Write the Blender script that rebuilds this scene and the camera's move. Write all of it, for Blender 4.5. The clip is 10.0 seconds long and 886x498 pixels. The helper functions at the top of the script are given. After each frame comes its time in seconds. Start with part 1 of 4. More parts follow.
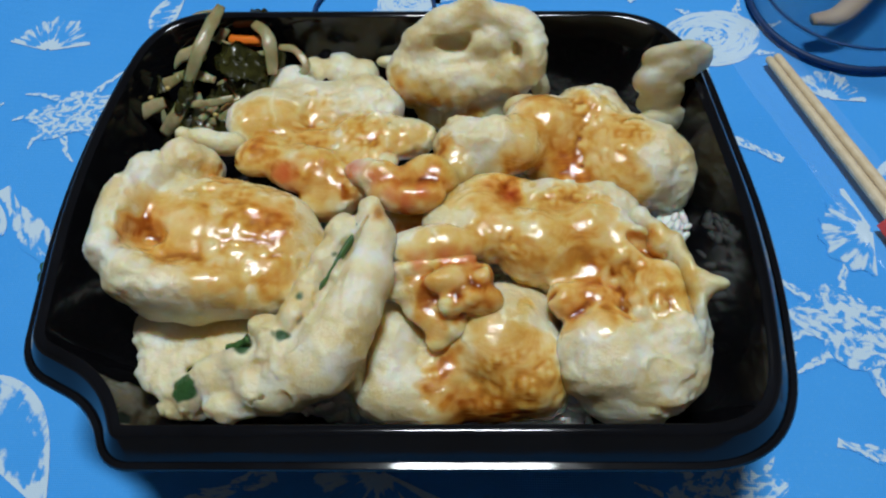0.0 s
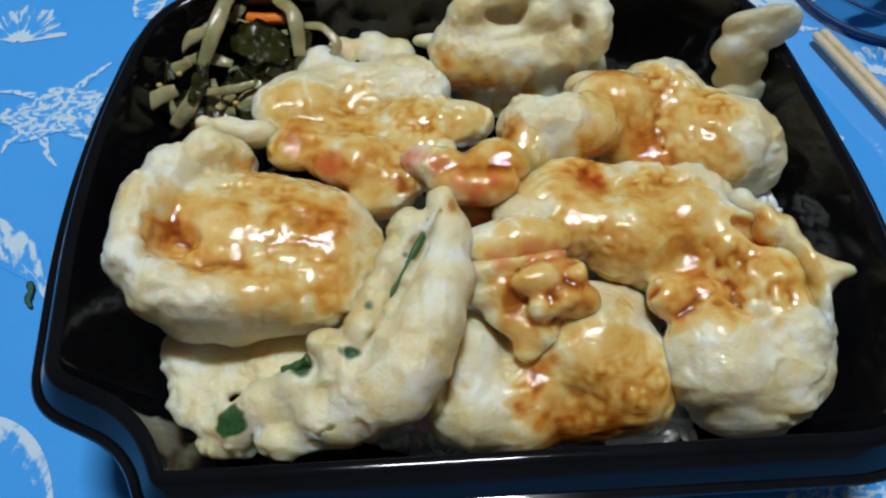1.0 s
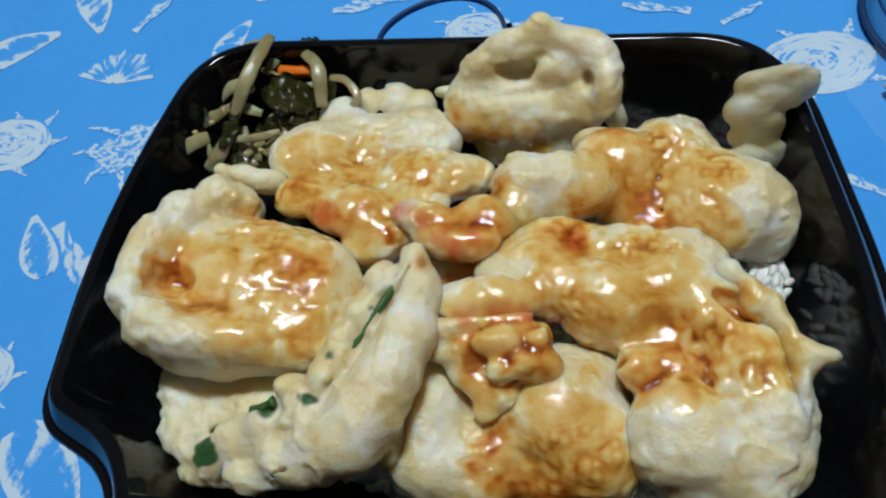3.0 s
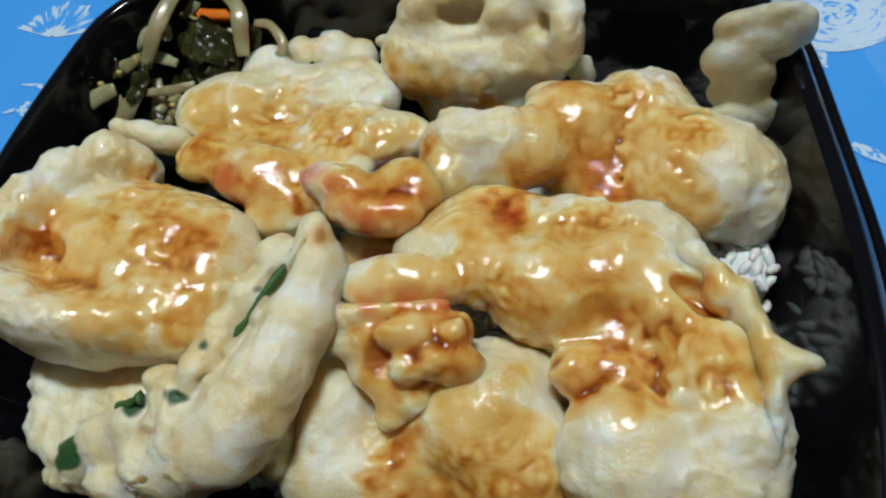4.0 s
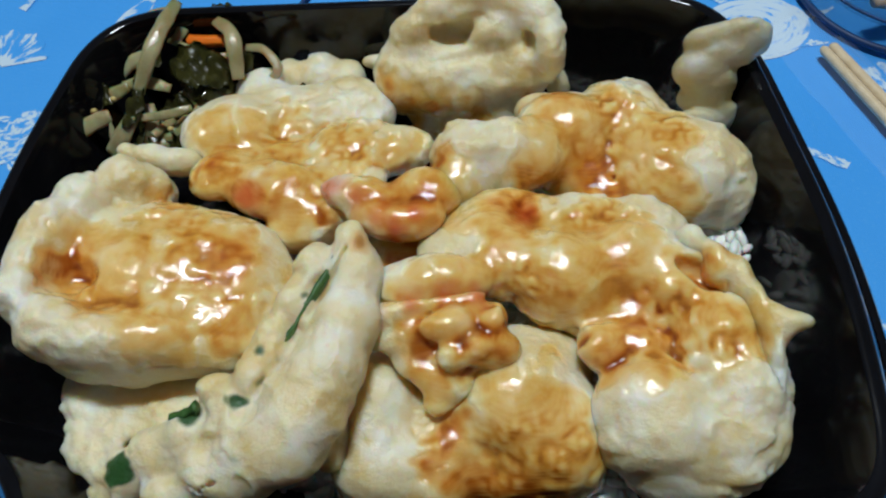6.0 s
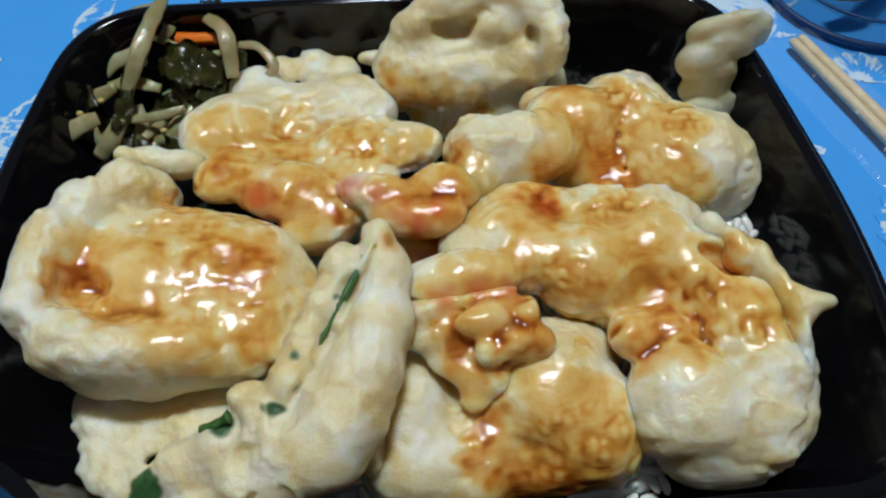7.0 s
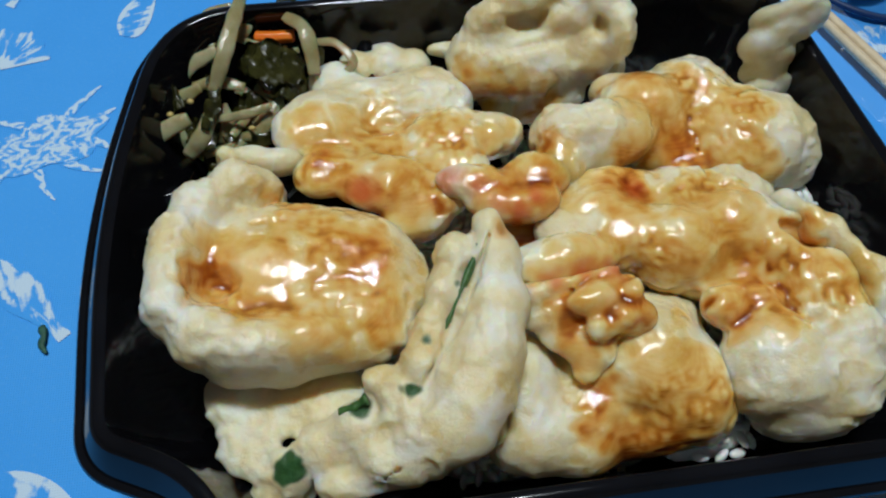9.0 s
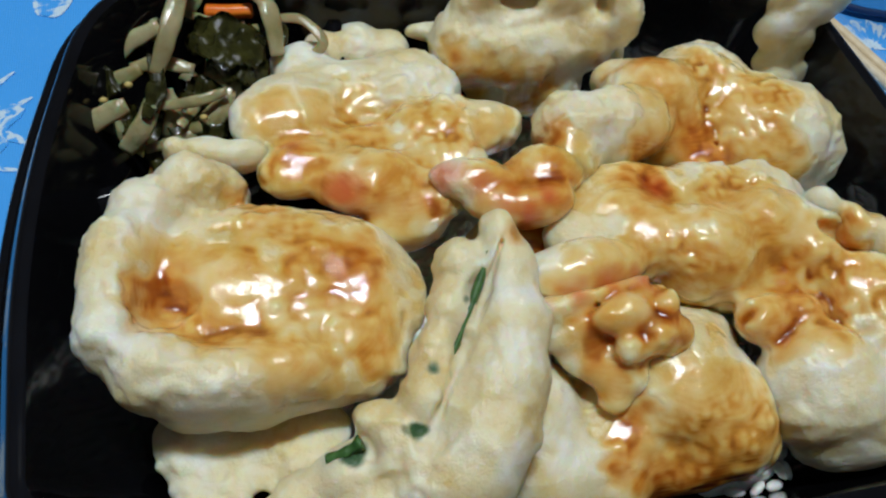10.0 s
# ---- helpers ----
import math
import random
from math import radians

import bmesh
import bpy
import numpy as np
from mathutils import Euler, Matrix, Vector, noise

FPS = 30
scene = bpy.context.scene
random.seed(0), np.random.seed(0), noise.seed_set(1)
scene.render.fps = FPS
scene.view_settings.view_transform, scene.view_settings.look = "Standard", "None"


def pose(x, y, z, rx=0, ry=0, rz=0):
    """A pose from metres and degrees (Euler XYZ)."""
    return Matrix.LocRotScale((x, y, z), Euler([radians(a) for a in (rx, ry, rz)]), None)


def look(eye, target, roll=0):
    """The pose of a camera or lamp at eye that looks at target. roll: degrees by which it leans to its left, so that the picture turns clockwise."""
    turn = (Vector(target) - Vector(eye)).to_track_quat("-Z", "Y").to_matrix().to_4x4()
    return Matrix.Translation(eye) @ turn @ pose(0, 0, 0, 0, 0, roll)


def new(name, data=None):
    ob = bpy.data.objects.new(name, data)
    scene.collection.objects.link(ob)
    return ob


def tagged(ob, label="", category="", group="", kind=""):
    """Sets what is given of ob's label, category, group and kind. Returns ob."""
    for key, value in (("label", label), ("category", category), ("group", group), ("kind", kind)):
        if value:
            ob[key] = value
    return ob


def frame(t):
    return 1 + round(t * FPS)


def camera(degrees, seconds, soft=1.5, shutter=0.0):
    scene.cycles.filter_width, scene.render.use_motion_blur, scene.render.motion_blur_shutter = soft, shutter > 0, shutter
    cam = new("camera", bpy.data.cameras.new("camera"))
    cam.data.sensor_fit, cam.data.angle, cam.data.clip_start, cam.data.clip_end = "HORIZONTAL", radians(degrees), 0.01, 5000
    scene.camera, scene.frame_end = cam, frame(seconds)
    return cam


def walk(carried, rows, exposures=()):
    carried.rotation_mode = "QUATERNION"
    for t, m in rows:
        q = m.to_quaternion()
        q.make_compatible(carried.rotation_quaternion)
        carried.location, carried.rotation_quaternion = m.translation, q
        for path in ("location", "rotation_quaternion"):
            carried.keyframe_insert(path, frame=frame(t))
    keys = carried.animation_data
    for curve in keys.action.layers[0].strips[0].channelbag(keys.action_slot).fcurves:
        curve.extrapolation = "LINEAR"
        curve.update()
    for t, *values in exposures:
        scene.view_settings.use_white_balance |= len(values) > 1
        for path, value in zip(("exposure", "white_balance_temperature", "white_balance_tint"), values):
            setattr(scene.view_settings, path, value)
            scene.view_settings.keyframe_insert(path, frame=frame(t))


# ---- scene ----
cam = camera(60.4, 10.0, soft=2.2)
PATH = [
    (0, (0.053, 0.064, 0.249), (-0.055, 1.036, -1.496), -5.8),
    (0.5, (0.032, 0.07, 0.233), (0.01, 1.049, -1.511), -2.4),
    (1, (0.018, 0.076, 0.223), (0.047, 1.067, -1.514), -1.0),
    (1.5, (0.014, 0.08, 0.224), (0.078, 1.109, -1.489), -0.6),
    (2, (0.019, 0.083, 0.223), (0.06, 1.132, -1.480), -2.0),
    (2.5, (0.029, 0.084, 0.225), (-0.018, 1.132, -1.478), -6.6),
    (3, (0.061, 0.083, 0.228), (-0.283, 1.107, -1.455), -15.3),
    (3.2, (0.08, 0.091, 0.220), (-0.348, 1.073, -1.468), -19.1),
    (4.5, (0.081, 0.102, 0.194), (-0.309, 1.072, -1.511), -16.7),
    (5, (0.071, 0.098, 0.195), (-0.256, 1.088, -1.511), -14.1),
    (5.5, (0.058, 0.09, 0.204), (-0.159, 1.1, -1.508), -10.8),
    (5.7, (0.058, 0.089, 0.210), (-0.128, 1.115, -1.497), -10.1),
    (6.8, (0.034, 0.087, 0.211), (0.023, 1.11, -1.507), -3.4),
    (7, (0.032, 0.089, 0.210), (0.069, 1.109, -1.510), -2.1),
    (7.5, (0.019, 0.088, 0.209), (0.09, 1.11, -1.509), -0.7),
    (8, (0.012, 0.089, 0.210), (0.1, 1.112, -1.506), -1.1),
    (8.5, (0.005, 0.09, 0.223), (0.114, 1.063, -1.521), -0.9),
    (9, (-0.001, 0.09, 0.223), (0.116, 1.029, -1.539), -0.1),
    (9.5, (-0.002, 0.097, 0.216), (0.197, 1.041, -1.535), 3.3),
    (10, (-0.014, 0.106, 0.197), (0.293, 1.035, -1.547), 9.1),
]
walk(cam, [(t, look(eye, target, roll)) for t, eye, target, roll in PATH])

# one ceiling lamp over the far side of the table, in a plain room
world = bpy.data.worlds.new("room_air")
scene.world = world
world.use_nodes = True
world.node_tree.nodes["Background"].inputs[0].default_value = (0.75, 0.82, 0.95, 1)
world.node_tree.nodes["Background"].inputs[1].default_value = 0.15


def area(name, size, power, colour, m, shape="SQUARE", size_y=0.3):
    d = bpy.data.lights.new(name, "AREA")
    d.shape, d.size, d.energy, d.color = shape, size, power, colour
    if shape == "RECTANGLE":
        d.size_y = size_y
    ob = new(name, d)
    ob.matrix_basis = m
    return ob


area("ceiling_lamp_light", 0.30, 17.0, (0.88, 0.96, 1.0), look((0.03, 0.40, 1.46), (0.03, 0.30, 0.0)), "RECTANGLE", 0.10)


# ---- materials ----
def material(name):
    m = bpy.data.materials.new(name)
    m.use_nodes = True
    nt = m.node_tree
    return m, nt, nt.nodes["Principled BSDF"]


def node(nt, kind, **values):
    n = nt.nodes.new(kind)
    for key, value in values.items():
        n.inputs[key.replace("_", " ")].default_value = value
    return n


def noise_node(nt, scale, detail=4.0, rough=0.55, coords="Object"):
    tc = nt.nodes.new("ShaderNodeTexCoord")
    n = node(nt, "ShaderNodeTexNoise", Scale=scale, Detail=detail, Roughness=rough)
    nt.links.new(tc.outputs[coords], n.inputs["Vector"])
    return n.outputs["Fac"]


def ramp(nt, fac, stops):
    r = nt.nodes.new("ShaderNodeValToRGB")
    while len(r.color_ramp.elements) < len(stops):
        r.color_ramp.elements.new(0.5)
    for e, (p, c) in zip(r.color_ramp.elements, stops):
        e.position, e.color = p, (*c, 1)
    nt.links.new(fac, r.inputs[0])
    return r.outputs[0]


def mix(nt, fac, a, b, blend="MIX"):
    n = nt.nodes.new("ShaderNodeMix")
    n.data_type, n.blend_type = "RGBA", blend
    for socket, v in ((n.inputs[0], fac), (n.inputs[6], a), (n.inputs[7], b)):
        if isinstance(v, (int, float)):
            socket.default_value = v
        elif isinstance(v, tuple):
            socket.default_value = (*v, 1)
        else:
            nt.links.new(v, socket)
    return n.outputs[2]


def fsum(nt, op, a, b, clamp=False):
    n = nt.nodes.new("ShaderNodeMath")
    n.operation, n.use_clamp = op, clamp
    for socket, v in ((n.inputs[0], a), (n.inputs[1], b)):
        if isinstance(v, (int, float)):
            socket.default_value = v
        else:
            nt.links.new(v, socket)
    return n.outputs[0]


def bump(nt, bsdf, height, strength, distance):
    b = node(nt, "ShaderNodeBump", Strength=strength, Distance=distance)
    nt.links.new(height, b.inputs["Height"])
    nt.links.new(b.outputs[0], bsdf.inputs["Normal"])


def plain(name, a, b, scale, rough, bump_size=0.0, bump_scale=None, **extra):
    """Two close colours in a soft grain."""
    m, nt, p = material(name)
    n = noise_node(nt, scale)
    nt.links.new(ramp(nt, n, [(0.3, a), (0.7, b)]), p.inputs["Base Color"])
    p.inputs["Roughness"].default_value = rough
    if bump_size:
        bump(nt, p, noise_node(nt, bump_scale or scale * 3), 0.6, bump_size)
    for key, value in extra.items():
        p.inputs[key.replace("_", " ")].default_value = value
    return m


def batter_material(name="tempura_batter", clear=0.0):
    """Fried batter; attribute stain: sauce, bare white, red shell; attribute tinge: green, brown (some of it painted
    shade), pooled sauce with crease shade. clear: how far light passes through.
    """
    m, nt, p = material(name)
    at, at2 = nt.nodes.new("ShaderNodeAttribute"), nt.nodes.new("ShaderNodeAttribute")
    at.attribute_name, at2.attribute_name = "stain", "tinge"
    s, s2 = nt.nodes.new("ShaderNodeSeparateColor"), nt.nodes.new("ShaderNodeSeparateColor")
    nt.links.new(at.outputs["Color"], s.inputs[0])
    nt.links.new(at2.outputs["Color"], s2.inputs[0])
    sauce, white, red = s.outputs
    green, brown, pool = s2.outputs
    large, mid, fine = noise_node(nt, 75.0, 3.0), noise_node(nt, 210.0, 4.0, 0.6), noise_node(nt, 620.0, 5.0, 0.65)
    body = ramp(nt, large, [(0.30, (0.72, 0.55, 0.24)), (0.43, (0.79, 0.66, 0.37)), (0.55, (0.83, 0.74, 0.51)), (0.70, (0.88, 0.85, 0.73))])
    pale = ramp(nt, fine, [(0.48, (0, 0, 0)), (0.70, (1, 1, 1))])
    body = mix(nt, fsum(nt, "MULTIPLY", pale, 0.35), body, (0.84, 0.82, 0.70))
    body = mix(nt, fsum(nt, "MULTIPLY", brown, 1.0, True), body, (0.70, 0.38, 0.09))
    body = mix(nt, fsum(nt, "SUBTRACT", fsum(nt, "MULTIPLY", brown, 1.6), 0.95, True), body, (0.36, 0.11, 0.015))
    body = mix(nt, ramp(nt, fsum(nt, "MULTIPLY", white, fsum(nt, "ADD", fsum(nt, "MULTIPLY", mid, 1.2), 0.4)), [(0.35, (0, 0, 0)), (1.0, (0.6, 0.6, 0.6))]), body, (0.87, 0.87, 0.84))
    body = mix(nt, fsum(nt, "MULTIPLY", red, 0.75), body, (0.66, 0.16, 0.09))
    body = mix(nt, green, body, (0.035, 0.11, 0.03))
    # the dip mask deepens the tint: pooled sauce, and shade painted into creases
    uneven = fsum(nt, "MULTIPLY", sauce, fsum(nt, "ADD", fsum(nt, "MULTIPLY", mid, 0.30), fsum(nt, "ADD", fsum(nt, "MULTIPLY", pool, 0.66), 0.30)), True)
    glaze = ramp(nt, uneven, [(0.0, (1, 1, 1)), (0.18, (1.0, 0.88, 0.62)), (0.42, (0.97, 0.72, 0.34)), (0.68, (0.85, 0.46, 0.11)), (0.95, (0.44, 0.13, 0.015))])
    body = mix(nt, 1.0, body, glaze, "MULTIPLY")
    nt.links.new(body, p.inputs["Base Color"])
    wet = fsum(nt, "MULTIPLY", sauce, 2.5, True)
    rough = fsum(nt, "SUBTRACT", fsum(nt, "ADD", fsum(nt, "MULTIPLY", fine, 0.35), 0.18), fsum(nt, "MULTIPLY", wet, 0.16))
    nt.links.new(rough, p.inputs["Roughness"])
    nt.links.new(fsum(nt, "ADD", fsum(nt, "MULTIPLY", wet, 0.6), 0.35), p.inputs["Coat Weight"])
    p.inputs["Coat Roughness"].default_value = 0.03
    p.inputs["Subsurface Weight"].default_value = 1.0
    p.inputs["Subsurface Radius"].default_value = (1.0, 0.72, 0.42)
    p.inputs["Subsurface Scale"].default_value = 0.0055
    p.inputs["Transmission Weight"].default_value = clear
    dry = fsum(nt, "SUBTRACT", 1.0, fsum(nt, "MULTIPLY", wet, 0.8))
    grain = fsum(nt, "ADD", fsum(nt, "MULTIPLY", mid, 0.8), fsum(nt, "ADD", fsum(nt, "MULTIPLY", fine, 0.55), fsum(nt, "MULTIPLY", noise_node(nt, 1500.0, 3.0, 0.6), 0.14)))
    bump(nt, p, fsum(nt, "MULTIPLY", grain, dry), 0.5, 0.0016)
    film = node(nt, "ShaderNodeBump", Strength=0.5, Distance=0.0013)
    nt.links.new(fsum(nt, "ADD", fsum(nt, "MULTIPLY", grain, fsum(nt, "MULTIPLY", dry, 1.4)), fsum(nt, "ADD", fsum(nt, "MULTIPLY", mid, 0.55), fsum(nt, "MULTIPLY", fine, 0.22))), film.inputs["Height"])
    nt.links.new(film.outputs[0], p.inputs["Coat Normal"])
    return m


def cloth_material(name, print_ink=False):
    """Blue woven cotton; the print is white ink rubbed thin over the same weave."""
    m, nt, p = material(name)
    tc = nt.nodes.new("ShaderNodeTexCoord")
    weave = []
    for direction in ("X", "Y"):
        w = node(nt, "ShaderNodeTexWave", Scale=420.0, Distortion=1.2, Detail=2.0, Detail_Scale=2.0)
        w.bands_direction = direction
        nt.links.new(tc.outputs["Object"], w.inputs["Vector"])
        weave.append(w.outputs["Fac"])
    threads = fsum(nt, "MULTIPLY", fsum(nt, "ADD", *weave), 0.5)
    cloudy, speck = noise_node(nt, 14.0, 3.0), noise_node(nt, 900.0, 3.0, 0.7)
    blue = ramp(nt, cloudy, [(0.3, (0.045, 0.345, 0.90)), (0.7, (0.062, 0.385, 0.94))])
    blue = mix(nt, fsum(nt, "MULTIPLY", threads, 0.30), blue, (0.13, 0.47, 0.95))
    blue = mix(nt, ramp(nt, speck, [(0.55, (0, 0, 0)), (0.85, (0.5, 0.5, 0.5))]), blue, (0.18, 0.50, 0.94))
    if print_ink:
        grain, ink = nt.nodes.new("ShaderNodeAttribute"), nt.nodes.new("ShaderNodeAttribute")
        grain.attribute_name, ink.attribute_name = "grain", "ink"
        lines = node(nt, "ShaderNodeTexNoise", Scale=1.0, Detail=2.0, Roughness=0.5, Distortion=0.4)
        nt.links.new(grain.outputs["Vector"], lines.inputs["Vector"])
        worn = noise_node(nt, 480.0, 4.0, 0.7)
        cover = fsum(nt, "ADD", fsum(nt, "ADD", lines.outputs["Fac"], ink.outputs["Fac"]), fsum(nt, "MULTIPLY", worn, 0.28))
        blue = mix(nt, ramp(nt, cover, [(0.60, (0, 0, 0)), (0.72, (0.85, 0.85, 0.85))]), blue, (0.70, 0.83, 0.90))
    nt.links.new(blue, p.inputs["Base Color"])
    p.inputs["Roughness"].default_value = 0.85
    p.inputs["Specular IOR Level"].default_value = 0.25
    bump(nt, p, fsum(nt, "ADD", threads, fsum(nt, "MULTIPLY", speck, 0.6)), 0.5, 0.0004)
    return m


def tray_material():
    m, nt, p = material("black_glossy_plastic")
    n = noise_node(nt, 60.0)
    nt.links.new(ramp(nt, n, [(0.3, (0.004, 0.004, 0.005)), (0.7, (0.007, 0.007, 0.009))]), p.inputs["Base Color"])
    nt.links.new(ramp(nt, noise_node(nt, 35.0, 5.0), [(0.35, (0.05, 0.05, 0.05)), (0.75, (0.14, 0.14, 0.14))]), p.inputs["Roughness"])
    p.inputs["Specular IOR Level"].default_value = 0.35
    bump(nt, p, noise_node(nt, 40.0, 2.0), 0.12, 0.001)
    return m


def tinted_material(name, colour, alpha):
    """Thin clear plastic that lets most light straight through."""
    m, nt, p = material(name)
    p.inputs["Base Color"].default_value = (*colour, 1)
    p.inputs["Roughness"].default_value = 0.06
    p.inputs["Alpha"].default_value = alpha
    return m


BATTER = batter_material()
CRISP = batter_material("thin_crisp_batter", 0.35)
CLOTH = cloth_material("blue_cotton")
PRINT = cloth_material("white_print", True)
BLACK = tray_material()
RICE = plain("cooked_rice", (0.74, 0.74, 0.70), (0.82, 0.82, 0.79), 300.0, 0.28, 0.0004, 700.0, Subsurface_Weight=0.4, Subsurface_Scale=0.002)
STRAND = plain("pale_pickle", (0.25, 0.22, 0.085), (0.46, 0.42, 0.25), 110.0, 0.2, 0.0008, 380.0, Subsurface_Weight=0.9, Subsurface_Scale=0.003, Coat_Weight=0.4)
LEAF = plain("dark_pickled_leaf", (0.012, 0.014, 0.005), (0.10, 0.095, 0.022), 190.0, 0.25, 0.0012, 300.0, Coat_Weight=0.5)
CARROT = plain("carrot", (0.80, 0.16, 0.012), (0.88, 0.22, 0.02), 200.0, 0.3, 0.0004, 500.0, Subsurface_Weight=0.2, Subsurface_Scale=0.002)
BAMBOO = plain("pale_bamboo", (0.62, 0.47, 0.27), (0.74, 0.60, 0.39), 240.0, 0.5, 0.0004, 600.0)
TWIG = plain("tan_wood", (0.45, 0.33, 0.20), (0.58, 0.45, 0.30), 130.0, 0.5, 0.0004, 400.0)
RUBBER = plain("dark_blue_rubber", (0.006, 0.035, 0.13), (0.01, 0.05, 0.17), 200.0, 0.5)
GREEN = plain("green_leaf", (0.02, 0.07, 0.015), (0.07, 0.17, 0.04), 400.0, 0.35, 0.0006)
SEED = plain("mustard_seed", (0.50, 0.36, 0.10), (0.62, 0.48, 0.18), 400.0, 0.35)
SEAWEED = plain("green_flake", (0.012, 0.06, 0.04), (0.03, 0.13, 0.08), 500.0, 0.6, 0.0006)
RED_INK = plain("red_print", (0.55, 0.015, 0.02), (0.65, 0.03, 0.03), 200.0, 0.35)
PLASTER = plain("warm_white_plaster", (0.56, 0.56, 0.55), (0.62, 0.62, 0.61), 6.0, 0.9, 0.002, 60.0)
BOARDS = plain("brown_floor", (0.20, 0.12, 0.06), (0.28, 0.18, 0.10), 9.0, 0.5, 0.001, 40.0)
BLUE_CLEAR = tinted_material("clear_blue_plastic", (0.02, 0.16, 0.36), 0.20)
def film_material():
    """Thin clear film: glossy where it faces away, else nothing but a faint sheen."""
    m, nt, p = material("clear_film")
    p.inputs["Base Color"].default_value = (0.9, 0.95, 1.0, 1)
    p.inputs["Roughness"].default_value = 0.12
    p.inputs["Specular IOR Level"].default_value = 0.6
    p.inputs["Alpha"].default_value = 0.05
    bump(nt, p, noise_node(nt, 120.0, 3.0), 0.5, 0.002)
    return m


FILM = film_material()


# ---- building helpers ----
def part(name, bm, mat, parent=None, label="", smooth=True):
    """Links a bmesh as one mesh object."""
    me = bpy.data.meshes.new(name)
    bm.to_mesh(me)
    bm.free()
    me.materials.append(mat)
    if smooth:
        me.polygons.foreach_set("use_smooth", [True] * len(me.polygons))
    ob = new(name, me)
    ob.parent = parent
    if label:
        ob["label"] = label
    return ob


def box(bm, lo, hi):
    vs = [bm.verts.new((x, y, z)) for z in (lo[2], hi[2]) for y in (lo[1], hi[1]) for x in (lo[0], hi[0])]
    for f in ((0, 2, 3, 1), (4, 5, 7, 6), (0, 1, 5, 4), (2, 6, 7, 3), (0, 4, 6, 2), (1, 3, 7, 5)):
        bm.faces.new([vs[i] for i in f])


def smooth_line(points, steps):
    """Catmull-Rom through the points."""
    p = [Vector(q) for q in points]
    p = [2 * p[0] - p[1], *p, 2 * p[-1] - p[-2]]
    out = []
    for i in range(1, len(p) - 2):
        for k in range(steps):
            t = k / steps
            out.append(0.5 * (2 * p[i] + (p[i + 1] - p[i - 1]) * t + (2 * p[i - 1] - 5 * p[i] + 4 * p[i + 1] - p[i + 2]) * t * t
                              + (3 * p[i] - p[i - 1] - 3 * p[i + 1] + p[i + 2]) * t ** 3))
    return out + [p[-2]]


def sweep(bm, line, widths, sides=8, flat=1.0, up=(0, 0, 1), closed=False):
    """A tube of changing width along a line; flat: its height over its width."""
    rings, n = [], len(line)
    for i, c in enumerate(line):
        a, b = (line[(i + 1) % n], line[i - 1]) if closed else (line[min(i + 1, n - 1)], line[max(i - 1, 0)])
        along = (a - b).normalized()
        side = along.cross(Vector(up))
        side = side.normalized() if side.length > 1e-6 else Vector((1, 0, 0))
        over = side.cross(along)
        w = widths[i] if hasattr(widths, "__len__") else widths
        rings.append([bm.verts.new(c + side * w * math.cos(q) + over * w * flat * math.sin(q)) for q in (2 * math.pi * k / sides for k in range(sides))])
    for i in range(n if closed else n - 1):
        r, s = rings[i], rings[(i + 1) % n]
        for k in range(sides):
            bm.faces.new((r[k], r[(k + 1) % sides], s[(k + 1) % sides], s[k]))
    if not closed:
        bm.faces.new(rings[0][::-1])
        bm.faces.new(rings[-1])


def lathe(bm, profile, cx, cy, sides=64):
    rings = [[bm.verts.new((cx + r * math.cos(2 * math.pi * k / sides), cy + r * math.sin(2 * math.pi * k / sides), z)) for k in range(sides)] for r, z in profile]
    for r, s in zip(rings, rings[1:]):
        for k in range(sides):
            bm.faces.new((r[k], r[(k + 1) % sides], s[(k + 1) % sides], s[k]))
    bm.faces.new(rings[0][::-1])
    bm.faces.new(rings[-1])


# ---- soft solids: rounded lumps melted into one skin ----
TABLE = np.random.RandomState(7).rand(4096).astype(np.float32)


def lattice(i, j, k):
    return TABLE[(i * 73 + j * 1931 + k * 977 + (i * j) % 613 + (j * k) % 389) % 4096]


def value_noise(p, size):
    q = p / size + 100.0
    i = np.floor(q).astype(np.int64)
    f = q - i
    f = f * f * (3 - 2 * f)
    out = 0
    for a in (0, 1):
        for b in (0, 1):
            for c in (0, 1):
                w = np.abs(1 - a - f[..., 0]) * np.abs(1 - b - f[..., 1]) * np.abs(1 - c - f[..., 2])
                out = out + w * lattice(i[..., 0] + a, i[..., 1] + b, i[..., 2] + c)
    return out - 0.5


def bubbles(p, size):
    """Distance to the nearest of scattered points, in units of size."""
    q = p / size + 100.0
    i = np.floor(q).astype(np.int64)
    best = np.full(q.shape[:-1], 9.0)
    for a in (-1, 0, 1):
        for b in (-1, 0, 1):
            for c in (-1, 0, 1):
                u, v, w = i[..., 0] + a, i[..., 1] + b, i[..., 2] + c
                d = ((u + lattice(u, v, w) - q[..., 0]) ** 2 + (v + lattice(v, w + 31, u) - q[..., 1]) ** 2 + (w + lattice(w, u + 17, v) - q[..., 2]) ** 2)
                best = np.minimum(best, d)
    return np.sqrt(best)


def lump(p, x, y, z, rx, ry, rz, turn=0.0, tip=0.0):
    """Rough signed distance to an ellipsoid, in mm; turn about the vertical, tip: its +x end raised, in degrees."""
    m = np.array((Matrix.Rotation(radians(turn), 3, "Z") @ Matrix.Rotation(-radians(tip), 3, "Y")).transposed())
    q = (p - np.array((x, y, z))) @ m.T
    r = np.array((rx, ry, rz))
    k0, k1 = np.linalg.norm(q / r, axis=-1), np.linalg.norm(q / r ** 2, axis=-1) + 1e-6
    return k0 * (k0 - 1) / k1


